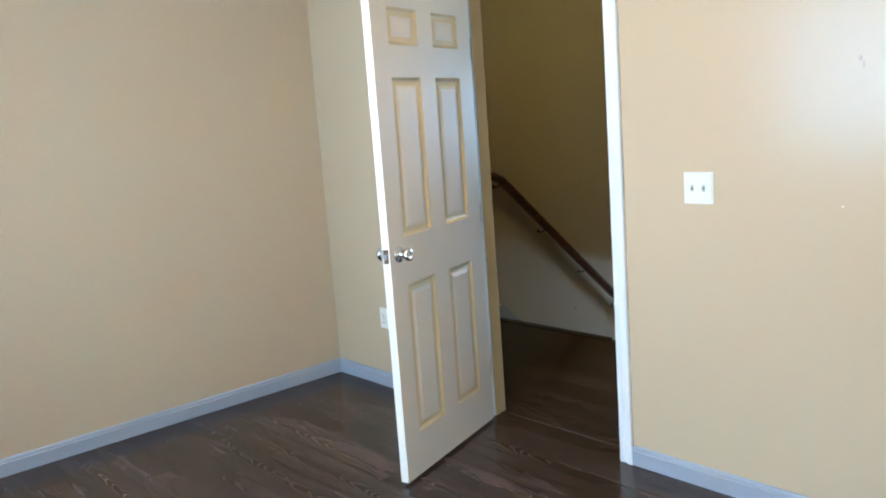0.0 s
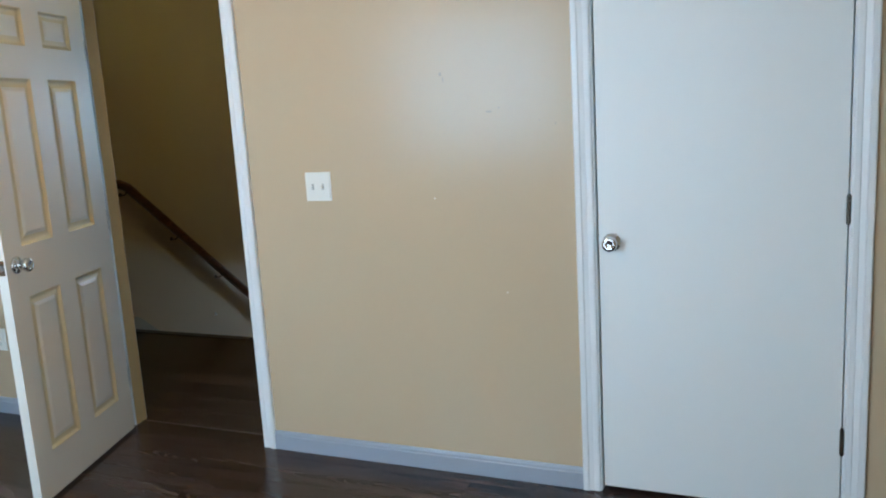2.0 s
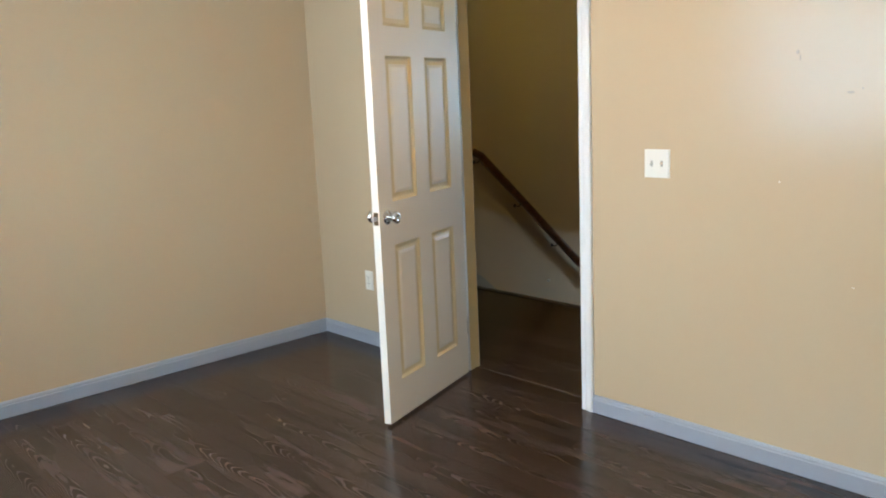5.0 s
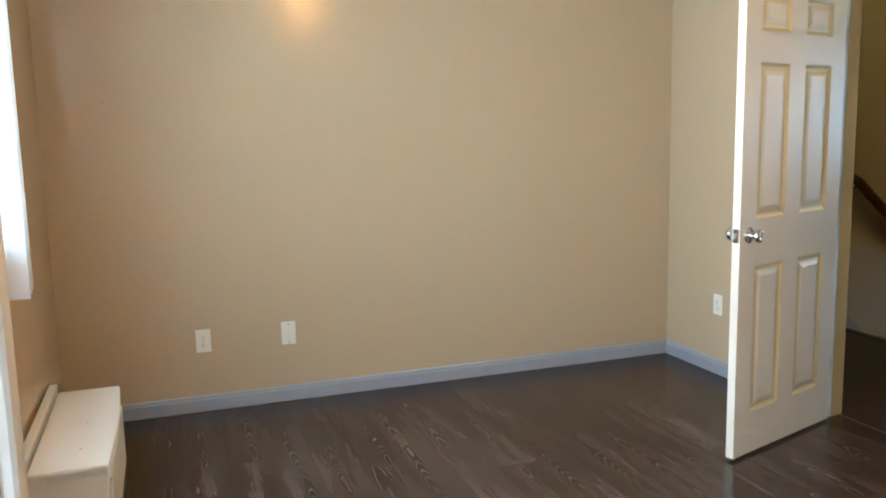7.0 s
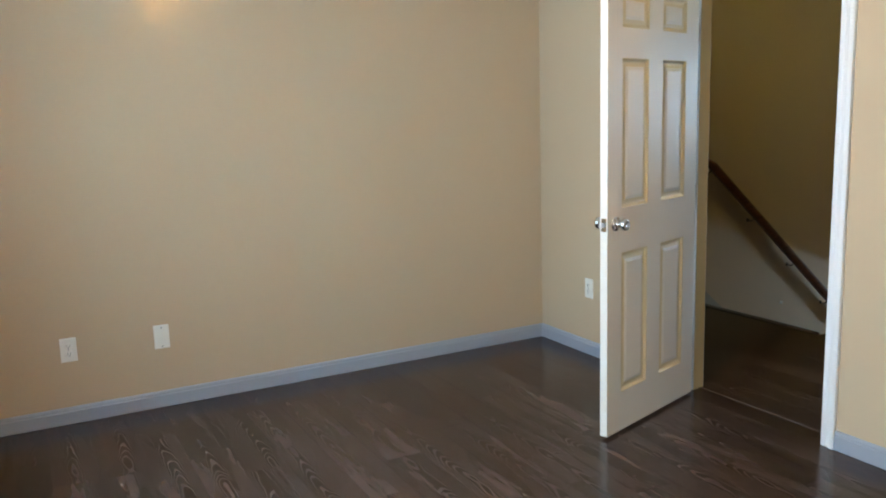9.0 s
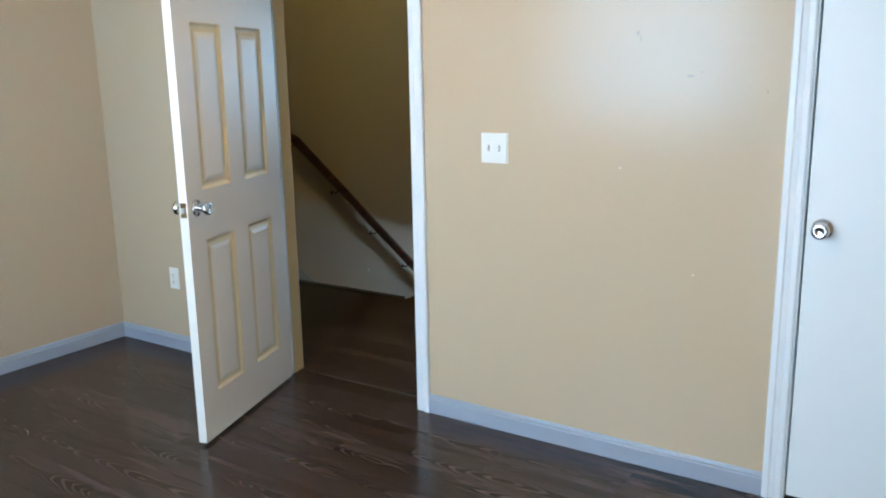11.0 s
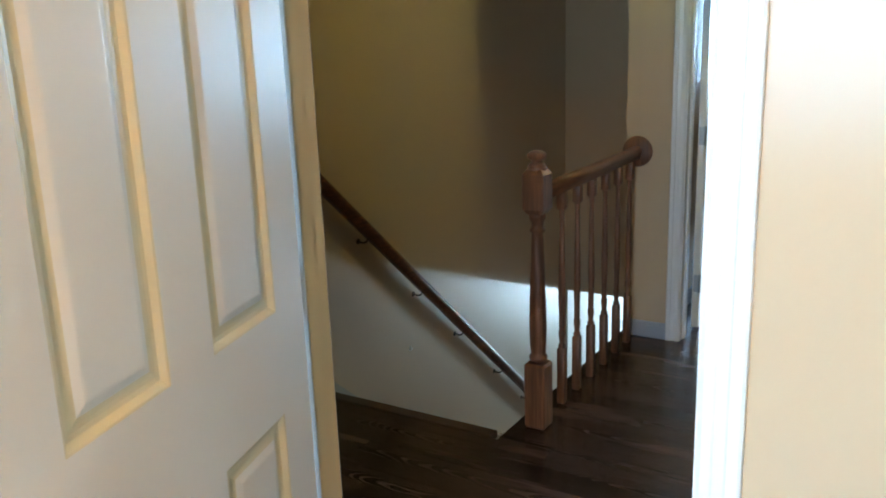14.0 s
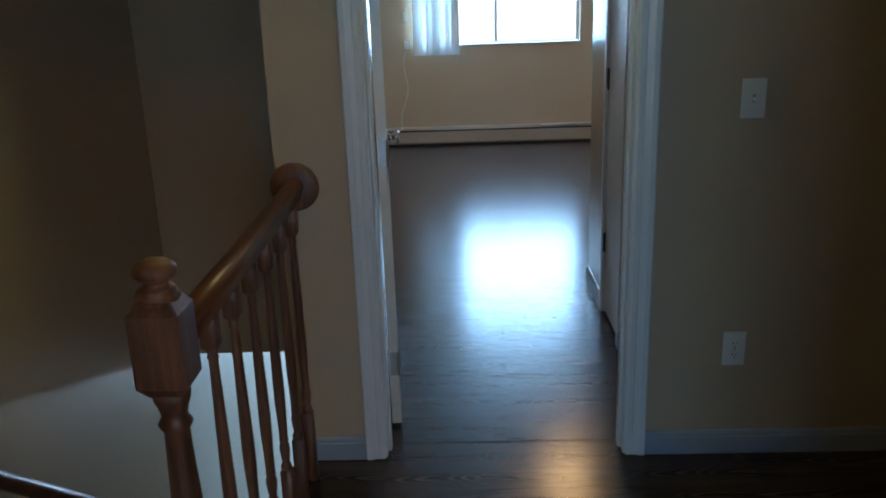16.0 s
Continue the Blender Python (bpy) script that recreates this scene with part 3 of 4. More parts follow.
def plate(name, at, face, w, h, toggles, outlets, label, blank=False):
    """A wall plate whose back lies at `at`; face: degrees about z that turn its front (local -y) to the room."""
    thing = empty(name, at, face)
    bm = boxes((-w / 2, w / 2, -0.006, 0, -h / 2, h / 2))
    bmesh.ops.bevel(bm, geom=[e for e in bm.edges if all(v.co.y < -0.005 for v in e.verts)], offset=0.004, segments=2, affect="EDGES")
    local("plate", bm, PLASTIC, thing)
    for k in range(toggles):
        x = (k - (toggles - 1) / 2) * 0.046
        bm = boxes((x - 0.005, x + 0.005, -0.0066, -0.005, -0.012, 0.012))
        local("slot", bm, SLOT, thing, "shaded switch slot")
        bm = boxes((-0.004, 0.004, -0.014, 0, -0.005, 0.005))
        bmesh.ops.bevel(bm, geom=bm.edges[:], offset=0.0015, segments=2, affect="EDGES")
        local("toggle", bm, PLASTIC, thing, "ivory switch toggle", False, pose(x, -0.006, 0.004 if k % 2 else -0.004, 25 if k % 2 else -25, 0, 0))
        for z in (-0.030, 0.030):
            local("screw", lathe([(0.0032, 0), (0.0032, 0.001), (0.002, 0.0016)], 10), PLASTIC, thing, "", False, pose(x, -0.006, z, 90, 0, 0))
    for z in outlets:
        bm = bmesh.new()
        add_lathe(bm, [(0.0165, 0), (0.0165, 0.002), (0.0155, 0.003)], 24, pose(0, -0.0055, z, 90, 0, 0))
        rec = local("receptacle", bm, PLASTIC, thing)
        for x, hh in ((-0.006, 0.0045), (0.006, 0.0035)):
            local("slot", boxes((x - 0.001, x + 0.001, -0.0093, -0.008, z + 0.002 - hh, z + 0.002 + hh)), DARK, rec)
        local("slot", boxes((-0.0022, 0.0022, -0.0093, -0.008, z - 0.0105, z - 0.0065)), DARK, rec)
    if not toggles:
        zz = (-0.048, 0.048) if blank else (0.0,)
        for z in zz:
            local("screw", lathe([(0.0034, 0), (0.0034, 0.001), (0.002, 0.0018)], 10), BRONZE if blank else STEEL, thing, "", False, pose(0, -0.006, z, 90, 0, 0))
    return tagged(thing, label, "wall plate", {"wall_outlet": "wall outlets", "light_switch": "light switches"}.get(name, ""))


plate("light_switch", (XE0, 1.809, 1.163), -90, 0.117, 0.116, 2, (), "ivory double toggle switch plate on the tan wall")
plate("wall_outlet", (XE0, 3.783, 0.402), -90, 0.072, 0.116, 0, (-0.0195, 0.0195), "ivory duplex outlet on the wall behind the open door")
plate("wall_outlet", (0.140, YN, 0.372), 0, 0.074, 0.118, 0, (-0.0195, 0.0195), "ivory duplex outlet low on the tan wall")
plate("blank_plate", (0.574, YN, 0.370), 0, 0.074, 0.122, 0, (), "ivory blank cover plate with two dark screws", True)
plate("light_switch", (XH, 1.832, 1.191), -90, 0.072, 0.117, 1, (), "ivory single toggle switch on the landing wall")
plate("wall_outlet", (XH, 1.834, 0.382), -90, 0.072, 0.117, 0, (-0.0195, 0.0195), "ivory duplex outlet on the landing wall")

# ---------------------------------------------------------------- stairs, rails, balustrade
stairs = empty("staircase", (XNOSE, 3.65, 0))
RISE, RUN = 0.20, 0.233
for k in range(13):
    x, z = XNOSE + RUN * k, -RISE * k
    if k:
        bm = bevelled(x - RUN + 0.012, x + 0.028, 3.29, YST - 0.022, z - 0.026, z, 0.008, 2)
        part("tread", bm, OAK, stairs)
    part("riser", boxes((x + 0.028, x + 0.045, 3.29, YST - 0.022, z - RISE + 0.001, z - 0.027)), TRIM, stairs)
part("nosing", bevelled(XNOSE - 0.055, XNOSE + 0.010, 3.335, YST - 0.002, -0.030, 0.005, 0.008, 3), NOSE, stairs, "dark brown top nosing")
sk = bmesh.new()
o = [(4.37, 0.084), (4.42, 0.092), (4.455, 0.075), (7.4, -2.46), (7.4, -2.60), (7.1, -2.60), (4.40, -0.26), (4.37, -0.05)]
lo = [sk.verts.new((x, YST - 0.020, z)) for x, z in o]
hi = [sk.verts.new((x, YST - 0.001, z)) for x, z in o]
sk.faces.new(lo)
sk.faces.new(hi[::-1])
for k in range(len(o)):
    sk.faces.new((lo[k], lo[(k + 1) % len(o)], hi[(k + 1) % len(o)], hi[k]))
part("skirt_board", sk, SKIRT, stairs, "grey-tan painted skirt board following the slope")
tagged(stairs, "straight wooden staircase going down along the wall", "staircase", kind="structure")

HAND = [(0.000, 0.030), (0.014, 0.028), (0.024, 0.020), (0.028, 0.008), (0.026, -0.004), (0.019, -0.010), (0.019, -0.030), (-0.019, -0.030), (-0.019, -0.010), (-0.026, -0.004), (-0.028, 0.008), (-0.024, 0.020), (-0.014, 0.028)]
RY = YST - 0.062
wr = empty("wall_handrail", (4.4, RY, 1.0))
sl = 0.860
rail_path = [(4.325, RY, 1.052), (4.375, RY, 1.050), (4.415, RY, 1.030)] + [(x, RY, 1.045 - sl * (x - 4.415)) for x in (4.445, 5.0, 6.0, 7.5)]
part("rail", sweep(HAND, rail_path), OAKX, wr, "dark brown stained rail", True)
for x in (4.43, 4.885, 5.345, 5.77, 6.26, 6.66, 7.10):
    z = 1.045 - sl * (x - 4.415) - 0.034
    bm = sweep([(0.005 * math.cos(a * math.pi / 4), 0.005 * math.sin(a * math.pi / 4)) for a in range(8)],
               [(x, YST - 0.002, z - 0.030), (x, YST - 0.03, z - 0.034), (x, RY + 0.012, z - 0.028), (x, RY, z - 0.014), (x, RY, z + 0.010)])
    b = part("bracket", bm, BRONZE, wr, "dark metal rail bracket", True)
    part("wall_rose", lathe([(0.015, 0), (0.014, 0.003), (0.007, 0.005)], 16, pose(x, YST, z - 0.030, 90, 0, 0)), BRONZE, b, "round bracket plate", True)
tagged(wr, "dark brown wooden handrail on brackets along the stair wall", "handrail")

BY = 3.215
bal = empty("balustrade", (4.52, BY, 0))


def chamfer_block(bm, cx, cy, h, z0, z1, c=0.012):
    """A square block with chamfered top and bottom corners."""
    prof = [(h - c, z0), (h, z0 + c * 1.4), (h, z1 - c * 1.4), (h - c, z1)]
    rows = []
    for r, z in prof:
        e = r * 0.90
        rows.append([bm.verts.new((cx + x, cy + y, z)) for x, y in ((-e, -r), (e, -r), (r, -e), (r, e), (e, r), (-e, r), (-r, e), (-r, -e))])
    for a, b in zip(rows, rows[1:]):
        for k in range(8):
            bm.faces.new((a[k], a[(k + 1) % 8], b[(k + 1) % 8], b[k]))
    bm.faces.new(rows[0][::-1])
    bm.faces.new(rows[-1])


NX = 4.532
bm = bmesh.new()
chamfer_block(bm, 0, 0, 0.043, 0.0, 0.270, 0.006)
local("newel_post", bm, OAK, bal, "square base of the newel post", False, pose(NX - 4.52, 0, 0))
bm = bmesh.new()
chamfer_block(bm, 0, 0, 0.044, 0.865, 1.035, 0.014)
local("newel_block", bm, OAK, bal, "square chamfered upper block", False, pose(NX - 4.52, 0, 0))
shaft = [(0.034, 0.28), (0.037, 0.292), (0.035, 0.300), (0.028, 0.306), (0.030, 0.320), (0.033, 0.36), (0.034, 0.42), (0.031, 0.55), (0.026, 0.68), (0.023, 0.76), (0.022, 0.79), (0.028, 0.797), (0.030, 0.803), (0.026, 0.810), (0.022, 0.818), (0.026, 0.835), (0.032, 0.850), (0.033, 0.868)]
local("newel_shaft", lathe(shaft, 28), OAK, bal, "turned newel shaft", True, pose(NX - 4.52, 0, 0))
fin = [(0.034, 1.030), (0.038, 1.037), (0.037, 1.042), (0.030, 1.046), (0.033, 1.050), (0.030, 1.054), (0.022, 1.058), (0.021, 1.064), (0.027, 1.069), (0.035, 1.075), (0.037, 1.083), (0.034, 1.092), (0.025, 1.099), (0.012, 1.103), (0.001, 1.104)]
local("finial", lathe(fin, 28), OAK, bal, "turned finial", True, pose(NX - 4.52, 0, 0))
part("top_rail", sweep([(s, u) for s, u in HAND], [(NX + 0.042, BY, 0.942), (5.0, BY + 0.004, 0.946), (XH - 0.016, BY + 0.010, 0.960)]), OAKX, bal, "rounded brown rail", True)
part("rosette", lathe([(0.076, 0), (0.077, 0.006), (0.074, 0.012), (0.066, 0.018), (0.03, 0.019)], 40, pose(XH - 0.0005, BY + 0.012, 0.962, 0, -90, 0)), OAK, bal, "round wooden wall rosette", True)
BAL = [(0.0125, 0.248), (0.0150, 0.254), (0.0155, 0.260), (0.0120, 0.266), (0.0100, 0.272), (0.0125, 0.290), (0.0150, 0.310), (0.0140, 0.325), (0.0105, 0.333), (0.0135, 0.340), (0.0120, 0.348), (0.0125, 0.40), (0.0150, 0.46), (0.0150, 0.52), (0.0125, 0.66), (0.0102, 0.78), (0.0098, 0.812), (0.0125, 0.818), (0.0100, 0.824), (0.0120, 0.836)]
for x in (4.772, 4.936, 5.100, 5.268, 5.436, 5.604):
    bm = bmesh.new()
    chamfer_block(bm, 0, 0, 0.0165, 0.0, 0.250, 0.004)
    add_lathe(bm, BAL, 16)
    chamfer_block(bm, 0, 0, 0.0175, 0.833, 0.930, 0.008)
    local("baluster", bm, OAK, bal, "", True, pose(x - 4.52, 0.002 + 0.006 * (x - 4.5), 0))
tagged(bal, "brown stained wooden balustrade with turned balusters and newel", "balustrade")

# ---------------------------------------------------------------- windows


def window(name, x, y0, y1, z0, z1, label, mullions=(0.5,), out=-1, casing_on=True, frame_mat=None, depth=0.12, proud=0.022):
    """A window in a wall plane x; out: which way the outside lies."""
    thing = empty(name, (x, (y0 + y1) / 2, z0))
    xg = x + out * depth * 0.80
    fm = frame_mat or VINYL
    a, b = sorted((xg - 0.02, xg + 0.02))
    f = 0.035
    part("window_frame", boxes((a, b, y0, y0 + f, z0, z1), (a, b, y1 - f, y1, z0, z1), (a, b, y0 + f, y1 - f, z0, z0 + f), (a, b, y0 + f, y1 - f, z1 - f, z1)), fm, thing)
    edges_ = [y0 + f] + [y0 + (y1 - y0) * k for k in mullions] + [y1 - f]
    for k in edges_[1:-1]:
        part("mullion", bevelled(a, b, k - 0.016, k + 0.016, z0 + f, z1 - f, 0.003, 1), fm, thing)
    for p, q in zip(edges_, edges_[1:]):
        g = part("pane", boxes((xg - 0.003, xg + 0.003, p + 0.004, q - 0.004, z0 + f, z1 - f)), GLASS, thing)
        g.visible_shadow = False
    part("window_sill", bevelled(*sorted((x - out * proud, x + out * depth * 0.7)), y0 - 0.0, y1 + 0.0, z0 + 0.001, z0 + 0.020, 0.004, 2), TRIM, thing)
    if casing_on:
        for y, s in ((y0, -1), (y1, 1)):
            m = Matrix(((0, -out, 0, x), (s, 0, 0, y), (0, 0, 1, z0 - 0.07), (0, 0, 0, 1)))
            part("casing_leg", extrude_profile(CASE, z1 - z0 + 0.07, m), TRIM, thing)
        m = Matrix(((0, -out, 0, x), (0, 0, 1, y0 - 0.064), (1, 0, 0, z1), (0, 0, 0, 1)))
        part("casing_head", extrude_profile(CASE, y1 - y0 + 0.128, m), TRIM, thing)
    return tagged(thing, label, "window", kind="structure")


window("window_1", XWN, WY0, WY1, WZ0, WZ1, "white framed bedroom window in a painted reveal", (0.5,), -1, False, ALU, 0.10, -0.065)
window("window_2", XW, AY0, AY1, AZ0, AZ1, "wide white bedroom window in the alcove", (0.5,), -1, True)
window("window_3", XF, FY0, FY1, FZ0, FZ1, "bright aluminium window of the second bedroom", (0.512,), 1, False, ALU)

# bright overcast distance outside the windows
HAZE = glowing("bright_hazy_sky", (0.90, 0.96, 1.0), 5.0)
structure("backdrop", boxes((XF + 6.0, XF + 6.05, -8, 14, -6, 9)), HAZE, "plain bright hazy distance outside the window", "backdrop")
structure("backdrop", boxes((-7.05, -7.0, -8, 12, -6, 9)), HAZE, "plain bright hazy distance outside the bedroom", "backdrop")

# ---------------------------------------------------------------- second bedroom things
bl = empty("vertical_blind", (XF - 0.06, 2.95, FZ1))
part("head_rail", bevelled(XF - 0.095, XF - 0.045, 1.38, 3.26, FZ1 + 0.02, FZ1 + 0.06, 0.004, 2), VINYL, bl)
for k in range(7):
    y = 2.765 + 0.068 * k
    bm = bmesh.new()
    pts = [(s * 0.044, 0.006 * (1 - s * s)) for s in (-1, -0.5, 0, 0.5, 1)]
    ring = [(p[0], p[1]) for p in pts] + [(p[0], p[1] + 0.0012) for p in reversed(pts)]
    lo_ = [bm.verts.new((q, p, 0.0)) for p, q in ring]
    hi_ = [bm.verts.new((q, p, FZ1 + 0.02 - 0.975)) for p, q in ring]
    c = len(ring)
    for i in range(c):
        bm.faces.new((lo_[i], lo_[(i + 1) % c], hi_[(i + 1) % c], hi_[i]))
    bm.faces.new(lo_)
    bm.faces.new(hi_[::-1])
    local("slat", bm, VINYL, bl, "", False, pose(-0.01, y - 2.95, 0.975 - FZ1, 0, 0, 18 + 9 * (k % 3)))
tagged(bl, "white vertical blind drawn to one side of the window", "blind")

ht = empty("baseboard_heater", (XF - 0.035, 1.8, 0))
prof = [(0, 0.02), (0.055, 0.02), (0.062, 0.035), (0.062, 0.15), (0.050, 0.165), (0.060, 0.172), (0.040, 0.195), (0, 0.20)]
bm = bmesh.new()
lo_ = [bm.verts.new((XF - 0.001 - p, -0.5, q)) for p, q in prof]
hi_ = [bm.verts.new((XF - 0.001 - p, 4.3, q)) for p, q in prof]
for i in range(len(prof)):
    bm.faces.new((lo_[i], lo_[(i + 1) % len(prof)], hi_[(i + 1) % len(prof)], hi_[i]))
bm.faces.new(lo_)
bm.faces.new(hi_[::-1])
part("cover", bm, HEATER, ht)
part("top_slot", boxes((XF - 0.0625, XF - 0.055, -0.49, 4.29, 0.152, 0.168)), DARK, ht, "dark air slot")
part("bottom_slot", boxes((XF - 0.055, XF - 0.01, -0.49, 4.29, 0.0, 0.021)), DARK, ht, "dark gap beneath the heater")
part("top_trim", boxes((XF - 0.066, XF - 0.040, 1.40, 1.85, 0.192, 0.199)), TRIM, ht, "pale joint strip on the heater")
tagged(ht, "long brown-grey baseboard heater under the window", "heater")

tb = empty("cable_box", (XF, 3.29, 1.1))
part("box", bevelled(XF - 0.03, XF, 3.26, 3.32, 1.045, 1.135, 0.004, 2), PLASTIC, tb)
part("box", bevelled(XF - 0.025, XF, 3.28, 3.315, 1.33, 1.44, 0.004, 2), PLASTIC, tb)
cord = [(XF - 0.012, 3.29 + 0.03 * math.sin(k * 0.5) + 0.004 * k, 1.045 - 0.047 * k) for k in range(18)] + [(XF - 0.085, 3.37 + 0.06 * k, 0.20 - 0.05 * k) for k in range(4)]
part("cord", sweep([(0.0035 * math.cos(a * math.pi / 3), 0.0035 * math.sin(a * math.pi / 3)) for a in range(6)], cord), PLASTIC, tb, "thin white hanging cord", True)
tagged(tb, "small white wall boxes with a hanging cord", "cable box")

# ---------------------------------------------------------------- bedroom things by the window
gz = empty("window_reveal", (XWN, WY1, 0))
part("reveal", boxes((XWN - 0.10, XWN + 0.002, WY1 - 0.004, WY1 + 0.012, 0.022, WZ1)), WALL, gz, "tan painted window reveal")
part("casing_leg", extrude_profile([(0, 0), (0, 0.020), (0.004, 0.028), (0.030, 0.030), (0.034, 0.026), (0.060, 0.030), (0.066, 0.024), (0.066, 0)], WZ1 + 0.05, Matrix(((0, 1, 0, XWN), (1, 0, 0, WY1 + 0.001), (0, 0, 1, 0.002), (0, 0, 0, 1)))), TRIM, gz, "white moulded casing")
part("lower_frame", boxes((XWN - 0.100, XWN - 0.062, WY0, WY1 - 0.006, 0.022, 0.075), (XWN - 0.100, XWN - 0.062, WY1 - 0.042, WY1 - 0.006, 0.075, WZ0 - 0.001), (XWN - 0.100, XWN - 0.062, WY0, WY0 + 0.036, 0.075, WZ0 - 0.001)), VINYL, gz, "white frame of the lower pane")
pane = part("lower_pane", boxes((XWN - 0.084, XWN - 0.078, WY0 + 0.036, WY1 - 0.042, 0.075, WZ0 - 0.001)), GLASS, gz, "clear lower pane")
pane.visible_shadow = False
part("glazing_bead", bevelled(XWN - 0.078, XWN - 0.056, WY0 + 0.02, WY1 - 0.010, WZ0 + 0.021, WZ0 + 0.045, 0.003, 1), BRONZE, gz, "dark bead along the foot of the glass")
tagged(gz, "painted reveal, white casing and lower pane of the near window", "window trim", kind="structure")

for cx, cy, zb in ((XWN - 0.033, 1.30, 1.430), (XWN - 0.021, 1.31, 1.294)):
    ch = empty("bead_chain", (cx, cy, zb))
    bm = bmesh.new()
    z = zb + 0.022
    while z < 2.05:
        add_lathe(bm, [(0.0008, z - 0.0026), (0.0024, z - 0.0014), (0.0027, z), (0.0024, z + 0.0014), (0.0008, z + 0.0026)], 6, Matrix.Translation((cx, cy, 0)))
        z += 0.0074
    part("bead_string", bm, STEEL, ch, "dark steel bead chain", True)
    part("weight", lathe([(0.0055, zb), (0.006, zb + 0.002), (0.006, zb + 0.018), (0.003, zb + 0.022)], 12, Matrix.Translation((cx, cy, 0))), BRONZE, ch, "dark chain weight", True)
    tagged(ch, "steel bead chain of the window blind", "blind chain", "blind chains")
pl = empty("cord_pull", (XWN - 0.035, 1.36, 1.1))
part("pull", bevelled(XWN - 0.047, XWN - 0.020, 1.370, 1.382, 1.118, 1.212, 0.003, 2), AMBER, pl, "amber brass coloured pull")
part("cord", lathe([(0.0010, 1.212), (0.0010, 2.05)], 6, Matrix.Translation((XWN - 0.034, 1.376, 0))), VINYL, pl, "thin pale cord")
tagged(pl, "amber pull on a thin cord beside the window", "cord pull")

sb = empty("alcove_blind", (XW + 0.1, 3.0, 2.2))
for k in range(3):
    part("slat", bevelled(XW + 0.022, XW + 0.100, 2.90 + 0.035 * k, 2.903 + 0.035 * k, 0.90 + 0.01 * k, 2.20, 0.001, 1), VINYL, sb)
part("head_rail", bevelled(XW + 0.014, XW + 0.088, 1.62, 3.28, 2.20, 2.24, 0.004, 2), VINYL, sb)
tagged(sb, "white vertical blind slats stacked beside the alcove window", "blind")

# low white cabinet
cb = empty("low_cabinet", (-0.35, 3.26, 0))
CX0, CX1, CY_0, CY_1, CZ = -0.470, -0.238, 2.775, 3.665, 0.360
bow = [(CX0 - 0.004, CY_0 - 0.008)] + [(CX1 - 0.004 + 0.022 * math.sin(math.pi * (0.12 + 0.80 * k / 12)), CY_0 - 0.008 + 0.902 * k / 12) for k in range(13)] + [(CX0 - 0.004, CY_1 + 0.004)]
bm = extrude_profile(bow, 0.020, Matrix.Translation((0, 0, CZ - 0.020)))
bmesh.ops.bevel(bm, geom=[e for e in bm.edges if abs(e.verts[0].co.z - e.verts[1].co.z) < 1e-5], offset=0.004, segments=2, affect="EDGES")
part("top", bm, BOXWOOD, cb, "white painted wooden top with a bowed front")
part("body", boxes((CX0, CX1 - 0.018, CY_0, CY_0 + 0.018, 0.0, CZ - 0.021), (CX0, CX1 - 0.018, CY_1 - 0.018, CY_1, 0.0, CZ - 0.021), (CX0, CX0 + 0.012, CY_0 + 0.018, CY_1 - 0.018, 0.0, CZ - 0.021), (CX0 + 0.012, CX1 - 0.018, CY_0 + 0.018, CY_1 - 0.018, 0.04, 0.055)), BOXWOOD, cb)
part("face_frame", boxes((CX1 - 0.018, CX1, CY_0, CY_0 + 0.045, 0, CZ - 0.021), (CX1 - 0.018, CX1, CY_1 - 0.045, CY_1, 0, CZ - 0.021), (CX1 - 0.018, CX1, CY_0 + 0.045, CY_1 - 0.045, CZ - 0.06, CZ - 0.021), (CX1 - 0.018, CX1, CY_0 + 0.045, CY_1 - 0.045, 0, 0.05)), BOXWOOD, cb)
for k in range(2):
    a = CY_0 + 0.052 + k * 0.39
    part("drawer_front", bevelled(CX1 - 0.010, CX1 + 0.010, a, a + 0.375, 0.056, CZ - 0.066, 0.004, 2), BOXWOOD, cb)
for y in (2.95, 3.22):
    part("screw_head", lathe([(0.004, CZ - 0.001), (0.004, CZ + 0.0006)], 10, Matrix.Translation((-0.33, y, 0))), STEEL, cb)
tagged(cb, "low white painted wooden cabinet beside the alcove wall", "cabinet")
bd = empty("leaning_board", (-0.53, 3.3, 0))
part("board", bevelled(-0.520, -0.488, 2.84, 3.76, 0.0, 0.372, 0.004, 2), BOXWOOD, bd)
tagged(bd, "white painted board standing behind the low cabinet", "board")

# ---------------------------------------------------------------- ceiling lights


def ceiling_light(at, bulb, label, r=0.15, drop=1.0):
    t = empty("ceiling_light", at)
    local("base", lathe([(r * 0.8, -0.03), (r * 0.85, -0.012), (r * 0.85, -0.001)], 32), CHROME, t, "metal base ring", True)
    local("shade", lathe([(0.002, -0.115 * drop), (r * 0.35, -0.112 * drop), (r * 0.65, -0.095 * drop), (r * 0.9, -0.065 * drop), (r, -0.032), (r * 0.97, -0.028)], 32), bulb, t, "frosted glass bowl, lit", True)
    return tagged(t, label, "ceiling light", "ceiling lights")


ceiling_light((1.11, 1.95, CEIL), BULB, "lit frosted glass ceiling light of the bedroom", 0.13, 1.15)
ceiling_light((5.574, 2.905, CEIL), BULB_HALL, "small lit frosted glass ceiling light on the landing", 0.055)
ceiling_light((9.25, 1.9, CEIL), BULB_FAR, "lit frosted glass ceiling light of the second bedroom")

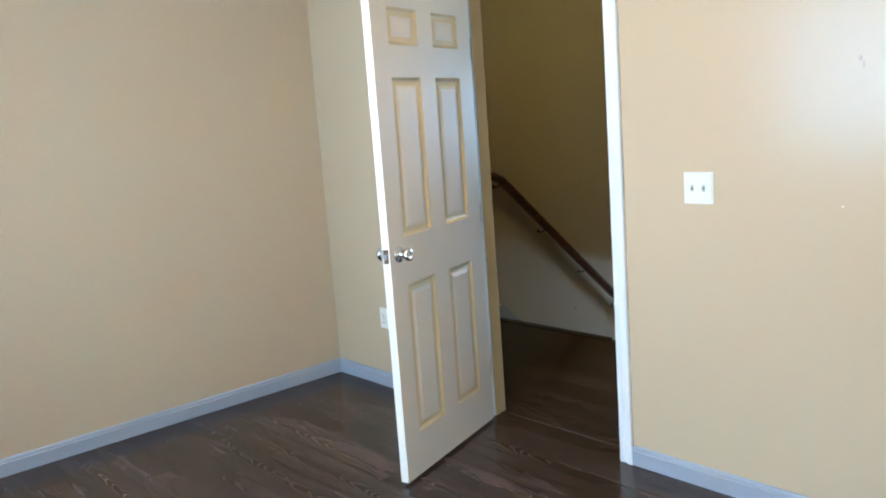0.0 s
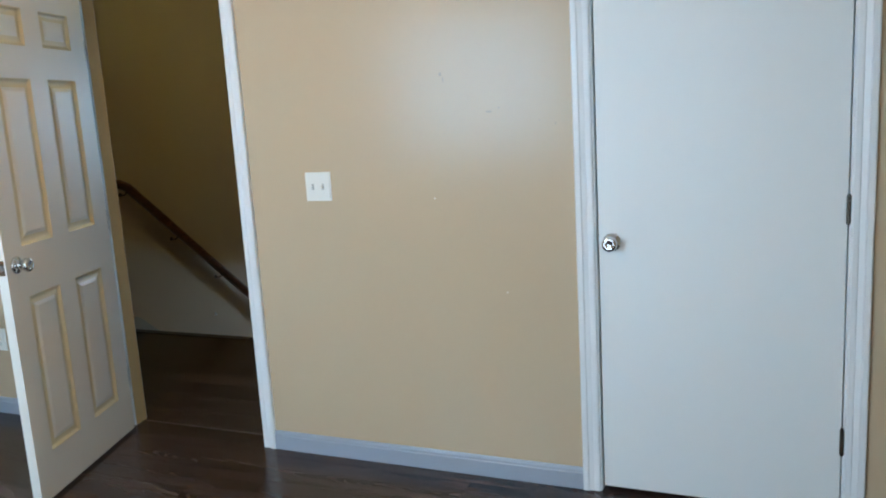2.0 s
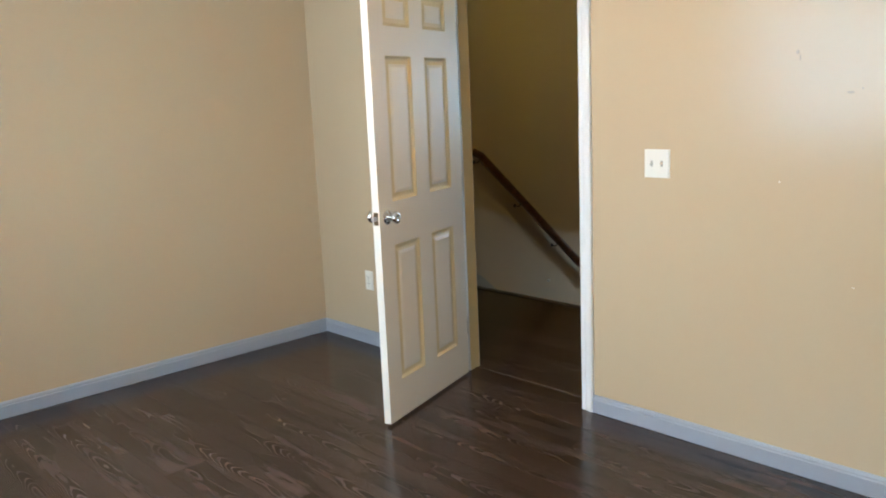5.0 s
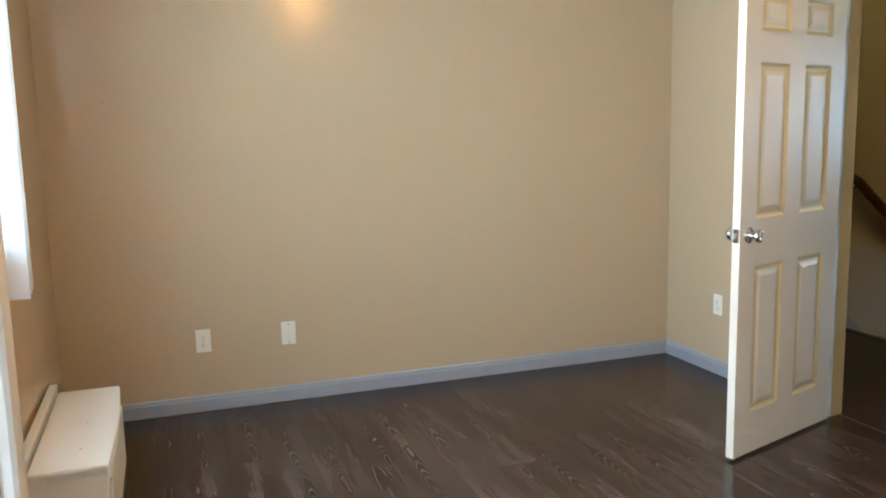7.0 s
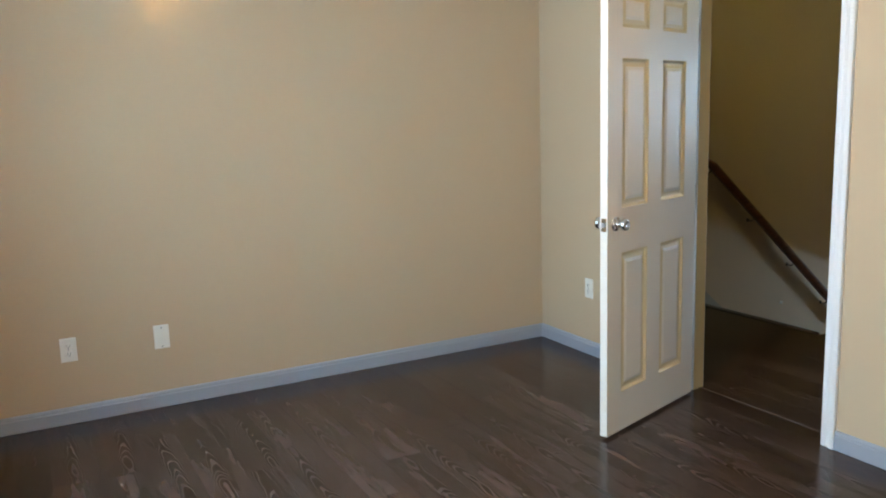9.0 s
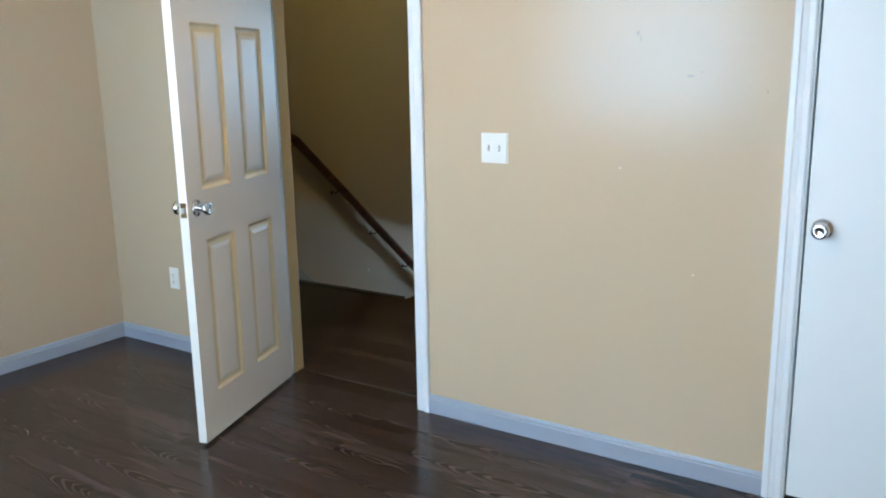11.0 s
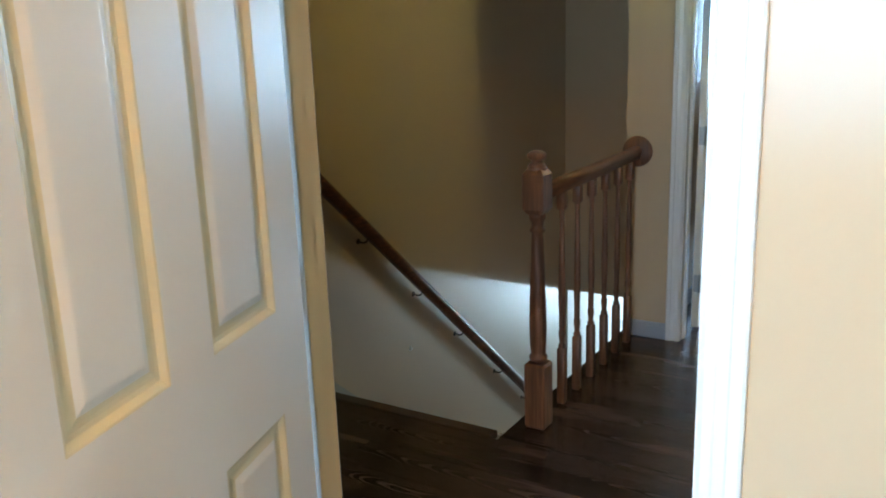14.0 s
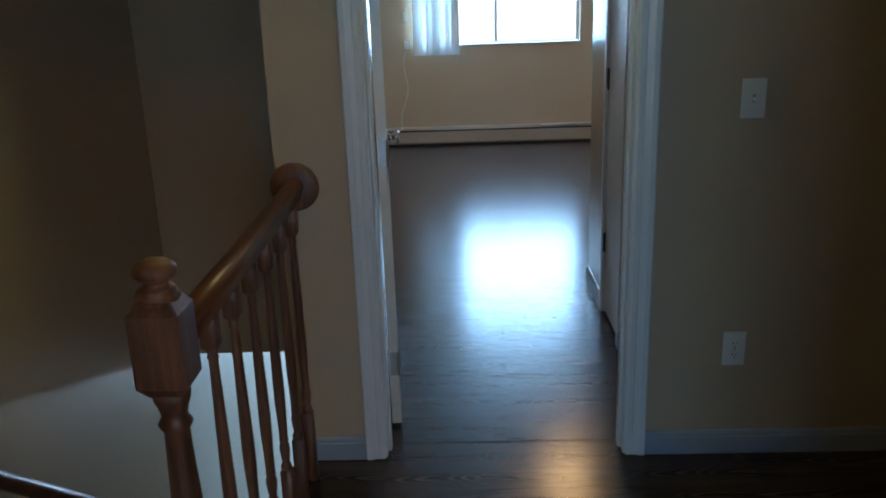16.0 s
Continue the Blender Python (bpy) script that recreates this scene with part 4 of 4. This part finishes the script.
# small white stop on the stair wall
st = empty("wall_stop", (5.29, YST, -0.12))
local("plate", lathe([(0.012, 0.0005), (0.012, 0.003), (0.009, 0.004)], 20), PLASTIC, st, "", True, pose(0, 0, 0, 90, 0, 0))
local("bumper", lathe([(0.008, 0.0035), (0.009, 0.006), (0.009, 0.010), (0.006, 0.013), (0.001, 0.014)], 20), PLASTIC, st, "small white bumper", True, pose(0, 0, 0, 90, 0, 0))
tagged(st, "small white plastic stop on the stair wall", "wall stop")

# ---------------------------------------------------------------- marks on the wall


def wall_mark(name, y, z, w, h, mat, label):
    bm = bmesh.new()
    add_lathe(bm, [(0.5, 0), (0.42, 0.8), (0.12, 1.0)], 9)
    bmesh.ops.transform(bm, matrix=Matrix.Translation((XE0 + 0.0002, y, z)) @ Matrix(((0, 0, -0.0016, 0), (w, 0, 0, 0), (0, h, 0, 0), (0, 0, 0, 1))), verts=bm.verts[:])
    return tagged(obj(name, bm, mat), label, "wall mark")


wall_mark("nail_hole", 1.250, 1.570, 0.012, 0.016, MARK, "grey chipped nail hole in the tan wall")
wall_mark("chip", 1.240, 1.550, 0.006, 0.022, MARK, "small grey scrape below the nail hole")
wall_mark("nail_hole", 1.028, 1.437, 0.007, 0.007, MARK, "small dark nail hole in the tan wall")
wall_mark("scuff", 1.066, 1.425, 0.026, 0.008, MARK, "faint smear beside a nail hole")
wall_mark("nail_hole", 0.878, 1.386, 0.005, 0.005, MARK, "tiny dark nail hole in the tan wall")
wall_mark("nail_hole", 0.820, 1.372, 0.006, 0.010, MARK, "tiny dark nail hole near the closet casing")
wall_mark("scuff", -0.356, 0.503, 0.013, 0.016, MARK, "small grey smudge on the wall beside the closet")
wall_mark("filled_hole", 1.026, 0.752, 0.010, 0.005, FILLER, "pale filled nick in the tan wall")
wall_mark("filled_hole", 1.30, 1.11, 0.008, 0.008, FILLER, "pale filled nick beside the switch")

tagged(obj("nail_hole", lathe([(0.006, 0), (0.005, 0.0012), (0.002, 0.0016)], 9, pose(-0.246, YN - 0.0002, 1.575, 90, 0, 0)), MARK), "tiny grey nail hole in the tan wall", "wall mark")

# ---------------------------------------------------------------- floors


def floor(name, x0, x1, y0, y1, label, seed, notch=None, width=0.178, length=1.215):
    """Dark planks that run along y, on a sub-floor."""
    if notch:
        nx, ny = notch
        base = boxes((x0, x1, y0, ny, -0.12, -0.004), (x0, nx, ny, y1, -0.12, -0.004))
    else:
        base = boxes((x0, x1, y0, y1, -0.12, -0.004))
    fl = structure(name, base, SUBFLOOR, label, "floor")
    rnd = random.Random(seed)
    meshes = {}
    x = x0
    while x < x1 - 1e-4:
        w = min(width, x1 - x)
        y = y0 - rnd.random() * length
        while y < y1:
            a, b = max(y, y0), min(y + length, y1)
            segs = [(a, b, x, x + w)]
            if notch and b > notch[1] and x + w > notch[0]:
                segs = [(a, min(b, notch[1]), x, x + w)]
                if x < notch[0]:
                    segs.append((max(a, notch[1]), b, x, notch[0]))
            for p, q, u, v in segs:
                if q - p > 0.004 and v - u > 0.004:
                    key = (round(q - p, 3), round(v - u, 3))
                    if key not in meshes:
                        g, c = 0.0003, 0.0007
                        hw, hl = (v - u) / 2 - g, (q - p) / 2 - g
                        vs = [(sx * hw, sy * hl, -0.004) for sx, sy in ((-1, -1), (1, -1), (1, 1), (-1, 1))]
                        vs += [(sx * hw, sy * hl, -0.0004) for sx, sy in ((-1, -1), (1, -1), (1, 1), (-1, 1))]
                        vs += [(sx * (hw - c), sy * (hl - c), 0.0) for sx, sy in ((-1, -1), (1, -1), (1, 1), (-1, 1))]
                        fs = [(8, 9, 10, 11)] + [(i + k, (i + 1) % 4 + k, (i + 1) % 4 + k + 4, i + k + 4) for k in (0, 4) for i in range(4)]
                        me = bpy.data.meshes.new("plank")
                        me.from_pydata(vs, [], fs)
                        me.materials.append(PLANK)
                        meshes[key] = me
                    o = new("plank", meshes[key])
                    o.parent = fl
                    o.location = ((u + v) / 2, (p + q) / 2, 0)
            y += length
        x += w
    return fl


floor("floor", XW, 3.035, YS, YN, "dark brown wood-look plank floor of the bedroom", 3)
floor("floor_landing", 3.035, 5.822, 0.0, YST, "dark brown wood-look plank floor of the landing", 5, (XNOSE - 0.055, YFE))
floor("floor_passage", 5.822, XB + 0.122, -0.8, 3.175, "dark brown wood-look plank floor inside the bedroom door", 8)
floor("floor_bedroom", XB + 0.122, XF, -0.8, YST, "dark brown wood-look plank floor of the second bedroom", 9)

# pale joint strip in the doorway
structure("threshold", bevelled(3.031, 3.037, DY0 + 0.022, DY1 - 0.022, -0.001, 0.0016, 0.0008, 1), JOINT, "thin worn joint strip across the doorway floor", "threshold")
structure("threshold", boxes((5.8135, 5.8175, 2.186, 2.985, -0.001, 0.0006)), SUBFLOOR, "thin dark joint across the second bedroom's doorway floor", "threshold")
